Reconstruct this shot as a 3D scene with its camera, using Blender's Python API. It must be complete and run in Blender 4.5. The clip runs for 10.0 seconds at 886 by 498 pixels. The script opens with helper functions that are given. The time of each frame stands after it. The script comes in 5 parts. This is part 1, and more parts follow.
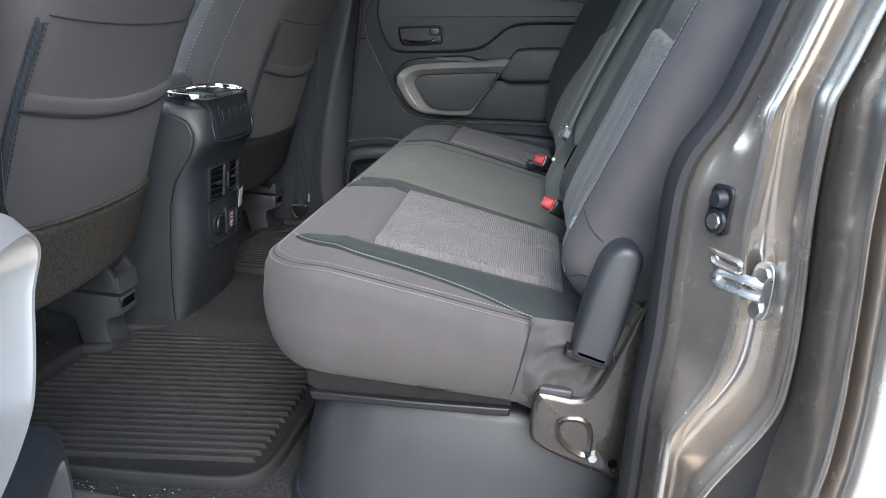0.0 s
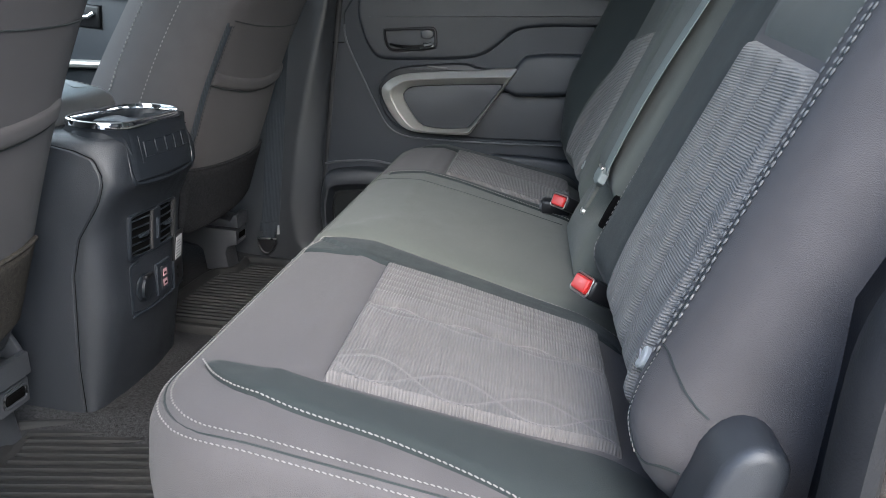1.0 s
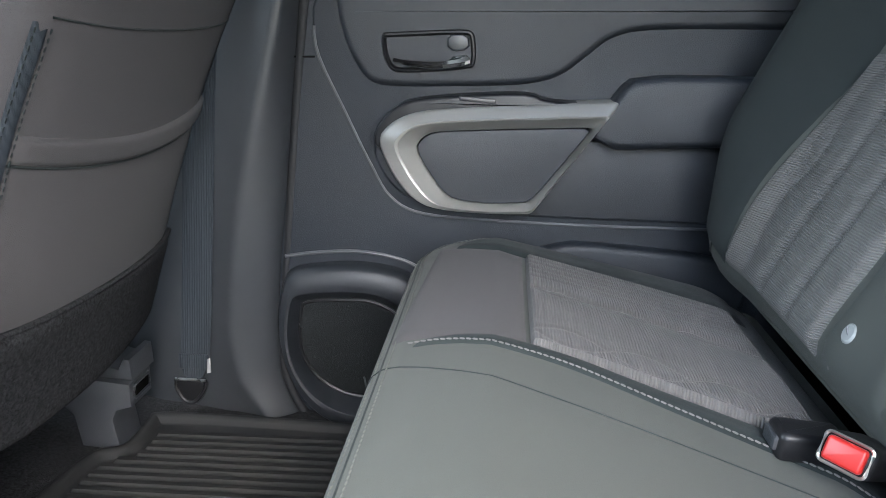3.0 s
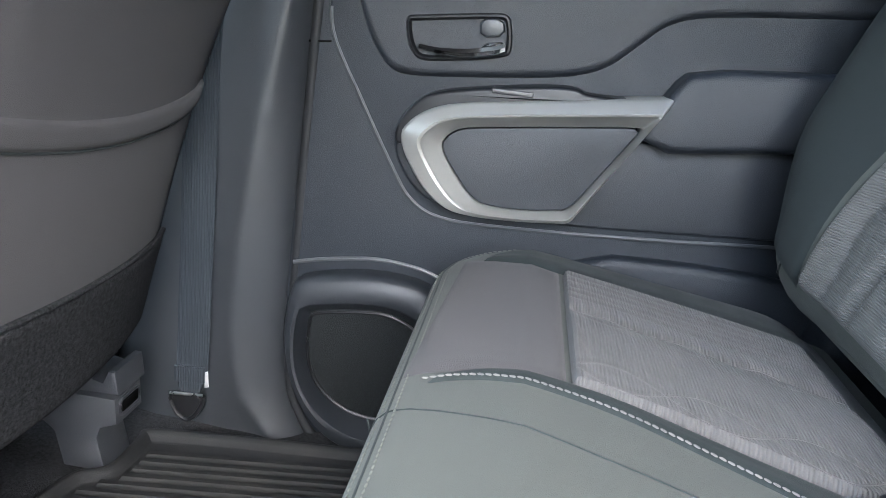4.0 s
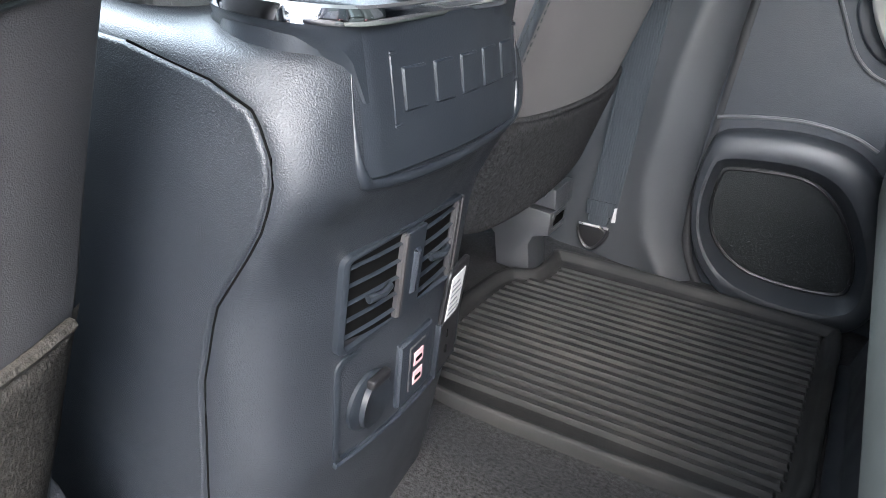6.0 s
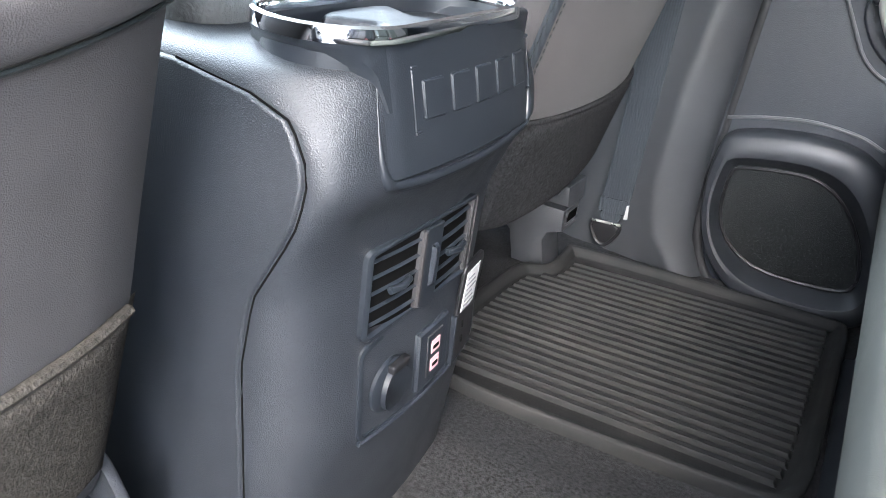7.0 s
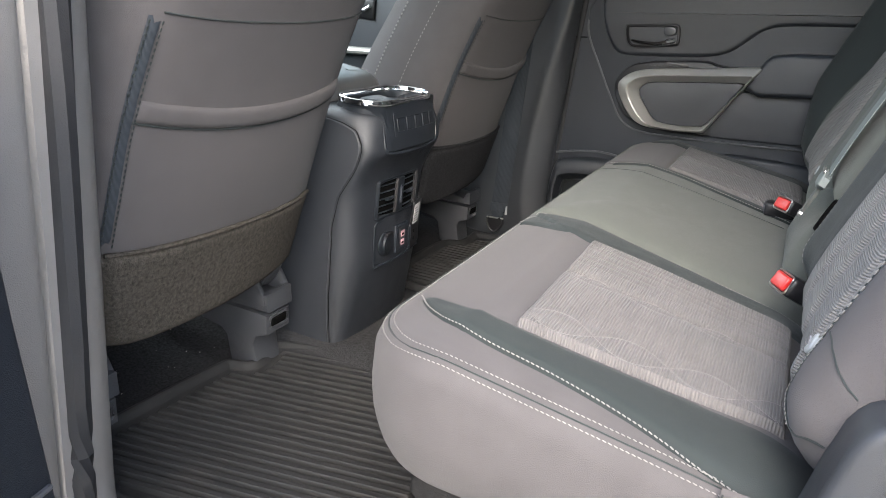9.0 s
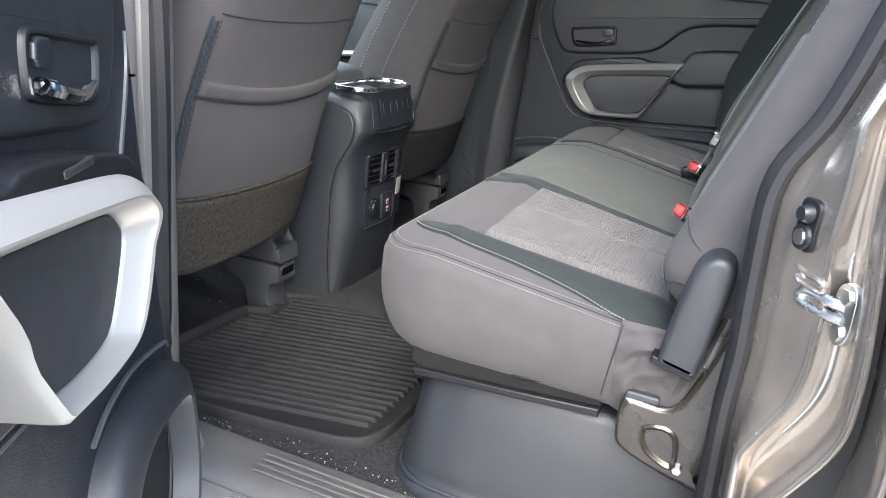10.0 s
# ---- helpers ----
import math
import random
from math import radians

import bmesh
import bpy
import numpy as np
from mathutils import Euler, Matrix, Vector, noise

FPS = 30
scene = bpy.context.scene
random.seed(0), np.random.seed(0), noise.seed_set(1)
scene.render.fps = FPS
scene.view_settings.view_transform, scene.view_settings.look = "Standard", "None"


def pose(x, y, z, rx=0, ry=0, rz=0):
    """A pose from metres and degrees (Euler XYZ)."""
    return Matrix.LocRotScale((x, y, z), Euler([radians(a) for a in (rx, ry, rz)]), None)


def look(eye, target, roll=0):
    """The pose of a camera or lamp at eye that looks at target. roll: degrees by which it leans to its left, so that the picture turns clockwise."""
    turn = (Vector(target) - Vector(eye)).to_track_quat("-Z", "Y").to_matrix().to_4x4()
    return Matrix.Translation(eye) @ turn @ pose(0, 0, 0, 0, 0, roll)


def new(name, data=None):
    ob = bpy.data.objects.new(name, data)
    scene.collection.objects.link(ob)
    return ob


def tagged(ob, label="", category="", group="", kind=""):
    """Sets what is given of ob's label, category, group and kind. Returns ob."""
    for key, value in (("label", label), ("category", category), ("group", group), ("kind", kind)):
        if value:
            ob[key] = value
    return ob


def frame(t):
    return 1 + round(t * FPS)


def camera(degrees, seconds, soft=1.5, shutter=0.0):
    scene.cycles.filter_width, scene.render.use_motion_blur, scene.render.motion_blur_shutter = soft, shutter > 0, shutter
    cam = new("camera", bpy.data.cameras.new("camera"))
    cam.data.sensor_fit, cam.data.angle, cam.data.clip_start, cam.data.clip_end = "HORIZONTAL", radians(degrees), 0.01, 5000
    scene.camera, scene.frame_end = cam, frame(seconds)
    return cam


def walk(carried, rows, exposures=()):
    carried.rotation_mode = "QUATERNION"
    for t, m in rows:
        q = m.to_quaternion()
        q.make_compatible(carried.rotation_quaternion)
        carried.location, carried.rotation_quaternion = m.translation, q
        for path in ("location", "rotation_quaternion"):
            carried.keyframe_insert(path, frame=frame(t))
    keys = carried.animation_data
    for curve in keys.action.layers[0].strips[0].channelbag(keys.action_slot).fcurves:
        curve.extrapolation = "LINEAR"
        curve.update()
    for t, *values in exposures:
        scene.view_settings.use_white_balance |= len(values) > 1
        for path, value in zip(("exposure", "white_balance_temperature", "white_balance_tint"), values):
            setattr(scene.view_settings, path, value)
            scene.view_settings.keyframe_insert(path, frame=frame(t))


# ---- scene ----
cam = camera(62.0, 10.0, soft=0.9)
PATH = [
    (0, (0.149, 0.007, 0.682), (-0.033, 1.907, 0.081), 5.7),
    (0.5, (0.15, 0.186, 0.682), (-0.039, 2.084, 0.079), 5.7),
    (1, (0.105, 0.389, 0.691), (-0.064, 2.286, 0.083), 5.9),
    (1.5, (0.064, 0.615, 0.683), (-0.097, 2.513, 0.074), 5.6),
    (2, (-0.003, 0.848, 0.692), (-0.142, 2.746, 0.076), 5.4),
    (2.5, (-0.074, 1.046, 0.688), (-0.182, 2.947, 0.078), 5.6),
    (2.7, (-0.086, 1.113, 0.681), (-0.194, 3.016, 0.076), 5.6),
    (3.8, (-0.099, 1.319, 0.637), (-0.218, 3.23, 0.06), 6.9),
    (4, (-0.102, 1.32, 0.637), (-0.275, 3.223, 0.047), 6.9),
    (4.5, (-0.142, 1.288, 0.628), (-0.52, 3.148, -0.002), 7.5),
    (5, (-0.252, 1.184, 0.611), (-0.839, 2.954, -0.114), 8.1),
    (5.5, (-0.273, 1.127, 0.568), (-1.007, 2.792, -0.263), 8.2),
    (6, (-0.261, 1.119, 0.551), (-1.054, 2.723, -0.343), 7.7),
    (6.2, (-0.26, 1.117, 0.555), (-1.063, 2.701, -0.365), 7.8),
    (7.3, (-0.217, 1.037, 0.584), (-1.055, 2.614, -0.317), 7.2),
    (7.5, (-0.185, 0.983, 0.597), (-1.021, 2.573, -0.281), 7.0),
    (8, (-0.075, 0.768, 0.624), (-0.893, 2.407, -0.178), 6.9),
    (8.5, (0.055, 0.494, 0.667), (-0.736, 2.176, -0.07), 6.4),
    (9, (0.162, 0.293, 0.701), (-0.594, 2.013, 0.015), 6.3),
    (9.5, (0.235, 0.109, 0.704), (-0.474, 1.859, 0.046), 6.2),
    (10, (0.266, -0.006, 0.696), (-0.407, 1.761, 0.044), 6.0),
]
EXPOSURES = [(0, 2.85, 5950, 7), (0.5, 2.85, 5950, 7), (1, 3.05, 5950, 7), (2, 3.4, 5900, 7), (2.5, 3.6, 5850, 7), (4, 4.2, 5700, 7), (4.5, 4.35, 5600, 7), (5, 4.1, 5950, 9),
             (5.5, 4.05, 6050, 8), (6, 4.45, 5900, 8), (7.3, 4.6, 5950, 9), (8, 4.15, 6250, 9), (9, 3.4, 6450, 9), (9.5, 3.3, 6300, 9), (10, 3.3, 6150, 9)]
walk(cam, [(t, look(eye, target, roll)) for t, eye, target, roll in PATH], EXPOSURES)

# ---- world, sun and exposure ----
SUN_DIR = Vector((0.24, -0.72, 0.64)).normalized()      # towards the sun: on the open door's side
world = bpy.data.worlds.new("sky")
scene.world = world
world.use_nodes = True
wn = world.node_tree.nodes
sky = wn.new("ShaderNodeTexSky")
sky.sky_type = "NISHITA"
sky.sun_disc = False
sky.sun_elevation = math.asin(SUN_DIR.z)
sky.sun_rotation = math.atan2(SUN_DIR.x, SUN_DIR.y)
sky.air_density, sky.dust_density, sky.ozone_density = 1.0, 2.5, 1.0
wn["Background"].inputs["Strength"].default_value = 0.15
world.node_tree.links.new(sky.outputs["Color"], wn["Background"].inputs["Color"])
sun_data = bpy.data.lights.new("sun", "SUN")
sun_data.energy, sun_data.angle, sun_data.color = 0.72, radians(56), (1.0, 0.985, 0.96)
sun = new("sun", sun_data)
sun.matrix_world = look(SUN_DIR * 20, (0, 0, 0))



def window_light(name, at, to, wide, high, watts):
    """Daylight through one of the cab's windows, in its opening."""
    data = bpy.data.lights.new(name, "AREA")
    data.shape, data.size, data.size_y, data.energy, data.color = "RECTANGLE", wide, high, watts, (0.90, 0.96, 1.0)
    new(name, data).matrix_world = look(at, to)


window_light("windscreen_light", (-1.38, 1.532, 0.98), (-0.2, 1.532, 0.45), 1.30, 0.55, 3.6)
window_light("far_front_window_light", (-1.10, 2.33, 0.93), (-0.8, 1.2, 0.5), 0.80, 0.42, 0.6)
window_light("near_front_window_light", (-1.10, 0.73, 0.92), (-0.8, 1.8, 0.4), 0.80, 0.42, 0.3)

# ---- materials ----
MATS = {}


def material(name, colour, rough=0.6, metal=0.0, spots=0.0, spot_scale=30.0, bump=0.0, bump_scale=600.0, coat=0.0,
             sheen=0.0, ribs=None, spec=0.5, dust=0.0):
    """A surface with a base colour, slow blotches, fine grain and relief. ribs: (axis, metres a rib, depth, darkening)."""
    m = bpy.data.materials.new(name)
    m.use_nodes = True
    nt = m.node_tree
    n, link = nt.nodes, nt.links.new
    b = n["Principled BSDF"]
    b.inputs["Metallic"].default_value = metal
    b.inputs["Specular IOR Level"].default_value = spec
    b.inputs["Coat Weight"].default_value = coat
    b.inputs["Coat Roughness"].default_value = 0.06
    b.inputs["Sheen Weight"].default_value = sheen
    b.inputs["Sheen Roughness"].default_value = 0.5
    co = n.new("ShaderNodeNewGeometry")
    big = n.new("ShaderNodeTexNoise")
    big.inputs["Scale"].default_value = spot_scale
    big.inputs["Detail"].default_value = 5
    link(co.outputs["Position"], big.inputs["Vector"])
    fine = n.new("ShaderNodeTexNoise")
    fine.inputs["Scale"].default_value = bump_scale
    fine.inputs["Detail"].default_value = 3
    link(co.outputs["Position"], fine.inputs["Vector"])
    add = n.new("ShaderNodeMath")
    add.operation = "MULTIPLY_ADD"
    link(fine.outputs["Fac"], add.inputs[0])
    add.inputs[1].default_value = 0.55
    link(big.outputs["Fac"], add.inputs[2])
    ramp = n.new("ShaderNodeMapRange")
    ramp.inputs["From Min"].default_value, ramp.inputs["From Max"].default_value = 0.45, 1.1
    ramp.inputs["To Min"].default_value, ramp.inputs["To Max"].default_value = 1 - spots, 1 + spots
    link(add.outputs[0], ramp.inputs["Value"])
    mix = n.new("ShaderNodeVectorMath")
    mix.operation = "SCALE"
    mix.inputs[0].default_value = colour
    link(ramp.outputs[0], mix.inputs["Scale"])
    out = mix.outputs[0]
    height = fine.outputs["Fac"]
    bump_node = n.new("ShaderNodeBump")
    bump_node.inputs["Strength"].default_value = min(1.0, bump)
    bump_node.inputs["Distance"].default_value = 0.0012
    link(height, bump_node.inputs["Height"])
    last = bump_node
    if ribs:
        axis, pitch, depth, dark = ribs
        sep = n.new("ShaderNodeSeparateXYZ")
        link(co.outputs["Position"], sep.inputs[0])
        wob = n.new("ShaderNodeMath")
        wob.operation = "MULTIPLY_ADD"
        link(big.outputs["Fac"], wob.inputs[0])
        wob.inputs[1].default_value = pitch * 0.3
        link(sep.outputs[axis], wob.inputs[2])
        sc = n.new("ShaderNodeMath")
        sc.operation = "MULTIPLY"
        link(wob.outputs[0], sc.inputs[0])
        sc.inputs[1].default_value = 2 * math.pi / pitch
        sn = n.new("ShaderNodeMath")
        sn.operation = "SINE"
        link(sc.outputs[0], sn.inputs[0])
        rr = n.new("ShaderNodeMapRange")
        rr.inputs["From Min"].default_value, rr.inputs["From Max"].default_value = -1, 1
        rr.inputs["To Min"].default_value, rr.inputs["To Max"].default_value = 1 - dark, 1 + dark * 0.5
        link(sn.outputs[0], rr.inputs["Value"])
        m2 = n.new("ShaderNodeVectorMath")
        m2.operation = "SCALE"
        link(out, m2.inputs[0])
        link(rr.outputs[0], m2.inputs["Scale"])
        out = m2.outputs[0]
        b2 = n.new("ShaderNodeBump")
        b2.inputs["Strength"].default_value = 0.8
        b2.inputs["Distance"].default_value = depth
        link(sn.outputs[0], b2.inputs["Height"])
        link(bump_node.outputs[0], b2.inputs["Normal"])
        last = b2
    if dust:
        dn = n.new("ShaderNodeTexNoise")
        dn.inputs["Scale"].default_value = 9
        dn.inputs["Detail"].default_value = 6
        link(co.outputs["Position"], dn.inputs["Vector"])
        dr = n.new("ShaderNodeMapRange")
        dr.inputs["From Min"].default_value, dr.inputs["From Max"].default_value = 0.5, 0.75
        dr.inputs["To Min"].default_value, dr.inputs["To Max"].default_value = 0, dust
        link(dn.outputs["Fac"], dr.inputs["Value"])
        dm = n.new("ShaderNodeMix")
        dm.data_type = "RGBA"
        link(dr.outputs[0], dm.inputs[0])
        link(out, dm.inputs[6])
        dm.inputs[7].default_value = (0.17, 0.15, 0.13, 1)
        out = dm.outputs[2]
    link(out, b.inputs["Base Color"])
    if bump or ribs:
        link(last.outputs[0], b.inputs["Normal"])
    rv = n.new("ShaderNodeMapRange")
    rv.inputs["From Min"].default_value, rv.inputs["From Max"].default_value = 0.3, 0.7
    rv.inputs["To Min"].default_value, rv.inputs["To Max"].default_value = max(0.02, rough * 0.88), min(1.0, rough * 1.12)
    link(big.outputs["Fac"], rv.inputs["Value"])
    link(rv.outputs[0], b.inputs["Roughness"])
    MATS[name] = m
    return m


GREY = material("seat_fabric_grey", (0.055, 0.0515, 0.052), 0.9, spots=0.12, bump=0.45, bump_scale=1300, sheen=0.06, spec=0.10)
SAGE = material("seat_fabric_sage", (0.060, 0.0635, 0.0565), 0.85, spots=0.08, bump=0.35, bump_scale=1400, sheen=0.06, spec=0.12)
DARK = material("seat_fabric_dark", (0.018, 0.022, 0.022), 0.75, spots=0.10, bump=0.3, bump_scale=1400, sheen=0.04, spec=0.14)
INSERT = material("seat_insert_ribbed", (0.086, 0.081, 0.079), 0.9, spots=0.14, spot_scale=45, bump=0.4, bump_scale=1100,
                  ribs=(0, 0.0031, 0.0004, 0.10), sheen=0.08, spec=0.08)
INSERT_BACK = material("seat_back_insert_ribbed", (0.120, 0.116, 0.110), 0.9, spots=0.14, spot_scale=45, bump=0.4, bump_scale=1100,
                       ribs=(2, 0.0026, 0.0004, 0.15), sheen=0.08, spec=0.08)
WELT = material("insert_welt", (0.112, 0.105, 0.103), 0.9, spots=0.2, spot_scale=200, bump=0.4, bump_scale=1500, spec=0.08)
THREAD_SAGE = material("thread_sage", (0.120, 0.122, 0.108), 0.8, spots=0.15, bump=0.4, bump_scale=2500, spec=0.1)
THREAD = material("thread_light", (0.155, 0.150, 0.142), 0.8, spots=0.15, bump=0.4, bump_scale=2500, spec=0.1)
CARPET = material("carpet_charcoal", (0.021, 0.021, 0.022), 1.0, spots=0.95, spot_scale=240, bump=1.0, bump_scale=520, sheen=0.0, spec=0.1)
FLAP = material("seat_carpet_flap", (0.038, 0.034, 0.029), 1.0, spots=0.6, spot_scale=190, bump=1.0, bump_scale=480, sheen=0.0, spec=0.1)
RUBBER_MAT = material("mat_rubber", (0.0138, 0.0140, 0.0141), 0.68, spots=0.2, bump=0.35, bump_scale=700, dust=0.05, spec=0.2)
PLASTIC = material("plastic_charcoal", (0.0120, 0.0148, 0.0198), 0.45, spots=0.08, bump=0.55, bump_scale=900, spec=0.42)
PLASTIC_FINE = material("plastic_fine_grain", (0.0150, 0.0170, 0.0205), 0.48, spots=0.10, bump=0.22, bump_scale=1300, dust=0.02)
PLASTIC_SOFT = material("plastic_smooth", (0.0105, 0.0128, 0.0165), 0.36, spots=0.08, bump=0.12, bump_scale=900, spec=0.5)
PLASTIC_GREY = material("plastic_grey", (0.030, 0.032, 0.036), 0.5, spots=0.1, bump=0.45, bump_scale=800)
PLASTIC_TRIM = material("plastic_satin_trim", (0.026, 0.025, 0.026), 0.34, spots=0.06, bump=0.1)
VINYL = material("vinyl_grained", (0.0150, 0.0172, 0.0212), 0.43, spots=0.12, bump=0.55, bump_scale=1000, spec=0.52)
VINYL_LID = material("vinyl_armrest", (0.085, 0.084, 0.080), 0.42, spots=0.12, bump=0.9, bump_scale=330)
# far pillar's trim: the near one's plastic, darkened in colour for shade
PILLAR_SHADED = material("pillar_plastic_shaded", (0.0215, 0.0238, 0.0270), 0.52, spots=0.06, bump=0.25, bump_scale=1000)
SILL = material("scuff_plate_plastic", (0.060, 0.058, 0.055), 0.5, spots=0.12, bump=0.4, bump_scale=900, dust=0.1)
# near pillar's trim: lightened in colour for the daylight on it
PILLAR_LIT = material("pillar_plastic_lit", (0.135, 0.129, 0.122), 0.55, spots=0.06, bump=0.4, bump_scale=900)
BLACK = material("plastic_black", (0.008, 0.008, 0.009), 0.4, spots=0.1, bump=0.1, spec=0.3)
# black put where slots, holes and joints lie in shade
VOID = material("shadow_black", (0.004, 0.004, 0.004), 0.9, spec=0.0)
MESH = material("speaker_cloth", (0.014, 0.0155, 0.016), 0.9, spec=0.1, spots=0.4, spot_scale=300, bump=1.0, bump_scale=750)
SILVER = material("satin_silver", (0.31, 0.303, 0.282), 0.45, metal=0.42, spots=0.03, bump=0.05, bump_scale=1800)
LINE = material("trim_line_grey", (0.075, 0.076, 0.081), 0.36, metal=0.15, spots=0.05)
CHROME = material("chrome", (0.86, 0.86, 0.87), 0.07, metal=1.0, spots=0.03)
STEEL = material("zinc_steel", (0.62, 0.61, 0.58), 0.3, metal=1.0, spots=0.12, spot_scale=80, bump=0.15)
PAINT = material("metallic_paint", (0.60, 0.55, 0.49), 0.25, metal=0.90, spots=0.0, coat=0.1)
PAINT_DARK = material("bracket_paint", (0.050, 0.043, 0.036), 0.26, metal=0.6, spots=0.15, coat=0.5, dust=0.15)
SEAL = material("weatherstrip_rubber", (0.013, 0.0135, 0.015), 0.6, spots=0.15, bump=0.3, dust=0.03, spec=0.25)
WEB = material("belt_webbing", (0.025, 0.0295, 0.035), 0.7, spec=0.15, spots=0.1, bump=0.4, bump_scale=1200, ribs=(0, 0.0040, 0.0003, 0.15))
WEB_SAGE = material("belt_webbing_light", (0.110, 0.124, 0.118), 0.6, spots=0.08, bump=0.3, bump_scale=1200)
RED = material("red_button", (0.30, 0.009, 0.007), 0.4, spots=0.08)
CAPWHITE = material("pale_cap", (0.26, 0.27, 0.265), 0.5, spots=0.05)
FELT = material("black_felt", (0.012, 0.012, 0.012), 1.0, spec=0.05, spots=0.3, spot_scale=200, bump=0.8, bump_scale=500)
PAPER = material("white_label", (0.34, 0.34, 0.34), 0.7, spots=0.05)
INK = material("label_ink", (0.12, 0.12, 0.13), 0.8)
PINK = material("port_insert", (0.42, 0.25, 0.27), 0.5)
HEADLINER = material("headliner_cloth", (0.42, 0.41, 0.39), 0.95, spots=0.08, bump=0.4)
ASPHALT = material("asphalt", (0.26, 0.26, 0.255), 0.95, spots=0.25, spot_scale=60, bump=1.0, bump_scale=140)
CRUMB = material("pale_crumbs", (0.30, 0.285, 0.26), 0.9, spots=0.3, spot_scale=300)
GLASS_TINT = material("dash_dark", (0.02, 0.02, 0.022), 0.6, spots=0.1)



def tinted_glass(name, tint):
    m = bpy.data.materials.new(name)
    m.use_nodes = True
    n, link = m.node_tree.nodes, m.node_tree.links.new
    clear, gloss, mix, fres = (n.new(k) for k in ("ShaderNodeBsdfTransparent", "ShaderNodeBsdfGlossy", "ShaderNodeMixShader", "ShaderNodeFresnel"))
    clear.inputs["Color"].default_value = (*tint, 1)
    gloss.inputs["Roughness"].default_value = 0.02
    fres.inputs["IOR"].default_value = 1.45
    link(fres.outputs[0], mix.inputs[0])
    link(clear.outputs[0], mix.inputs[1])
    link(gloss.outputs[0], mix.inputs[2])
    link(mix.outputs[0], n["Material Output"].inputs["Surface"])
    return m


PRIVACY = tinted_glass("privacy_glass", (0.16, 0.17, 0.17))
CLEAR = tinted_glass("clear_glass", (0.50, 0.56, 0.55))

# ---- mesh tools ----
YC = 1.532          # the car's middle


def thing(name, label, category, at=(0, 0, 0), group="", kind=""):
    ob = new(name)
    ob.location = at
    ob.empty_display_size = 0.05
    return tagged(ob, label, category, group, kind)


def part(name, bm, mat, parent=None, label="", sharp=35, smooth=True):
    """Links a bmesh, given in world metres, as one mesh object under parent."""
    bmesh.ops.recalc_face_normals(bm, faces=bm.faces[:])
    me = bpy.data.meshes.new(name)
    bm.to_mesh(me)
    bm.free()
    for p in me.polygons:
        p.use_smooth = smooth
    if smooth:
        me.set_sharp_from_angle(angle=radians(sharp))
    me.materials.append(mat)
    ob = new(name, me)
    if parent is not None:
        base, o = Vector((0, 0, 0)), parent
        while o is not None:
            base += o.location
            o = o.parent
        ob.parent = parent
        me.transform(Matrix.Translation(-base))
    return tagged(ob, label)


def solo(name, bm, mat, label, category, kind="", group="", sharp=35, smooth=True):
    return tagged(part(name, bm, mat, None, "", sharp, smooth), label, category, group, kind)


def chaikin(pts, times=2, closed=True):
    pts = [tuple(p) for p in pts]
    for _ in range(times):
        res = []
        n = len(pts)
        for i in range(n if closed else n - 1):
            p, q = pts[i], pts[(i + 1) % n]
            res.append(tuple(a * 0.75 + b * 0.25 for a, b in zip(p, q)))
            res.append(tuple(a * 0.25 + b * 0.75 for a, b in zip(p, q)))
        pts = res if closed else [pts[0]] + res + [pts[-1]]
    return pts


def spline(pts, n=40):
    """Points along a smooth open curve through pts."""
    P = np.array(pts, float)
    Q = np.vstack([2 * P[0] - P[1], P, 2 * P[-1] - P[-2]])
    out = []
    for t in np.linspace(0, len(P) - 1 - 1e-9, n):
        i, f = int(t), t - int(t)
        a, b, c, d = Q[i:i + 4]
        out.append(tuple(0.5 * (2 * b + (c - a) * f + (2 * a - 5 * b + 4 * c - d) * f * f + (3 * b - a - 3 * c + d) * f ** 3)))
    return out


def even(pts, step):
    """Points at even steps along a polyline, with their directions."""
    P = [Vector(p) for p in pts]
    out, left = [], 0.0
    for a, b in zip(P, P[1:]):
        d = b - a
        L = d.length
        if L < 1e-9:
            continue
        while left <= L:
            out.append((a + d * (left / L), d / L))
            left += step
        left -= L
    return out


def area2(p):
    return sum(a[0] * b[1] - b[0] * a[1] for a, b in zip(p, p[1:] + p[:1]))


def inset(poly, d):
    """A closed outline moved inwards by d."""
    n, s, out = len(poly), (1 if area2(list(poly)) > 0 else -1), []
    for i in range(n):
        p, q, r = poly[i - 1], poly[i], poly[(i + 1) % n]
        e1, e2 = Vector((q[0] - p[0], q[1] - p[1])), Vector((r[0] - q[0], r[1] - q[1]))
        if e1.length < 1e-9 or e2.length < 1e-9:
            out.append(q)
            continue
        e1.normalize(), e2.normalize()
        m = Vector((-e1.y - e2.y, e1.x + e2.x)) * s
        k = max(0.5, 1 + e1.dot(e2))
        out.append((q[0] + m.x * d / k, q[1] + m.y * d / k))
    return out


def rings_mesh(rings, cap0=True, cap1=True, closed=True):
    bm = bmesh.new()
    vs = [[bm.verts.new(p) for p in r] for r in rings]
    n = len(vs[0])
    for a, b in zip(vs, vs[1:]):
        for i in range(n if closed else n - 1):
            j = (i + 1) % n
            bm.faces.new((a[i], a[j], b[j], b[i]))
    if cap0:
        bm.faces.new(vs[0])
    if cap1:
        bm.faces.new(vs[-1])
    return bm


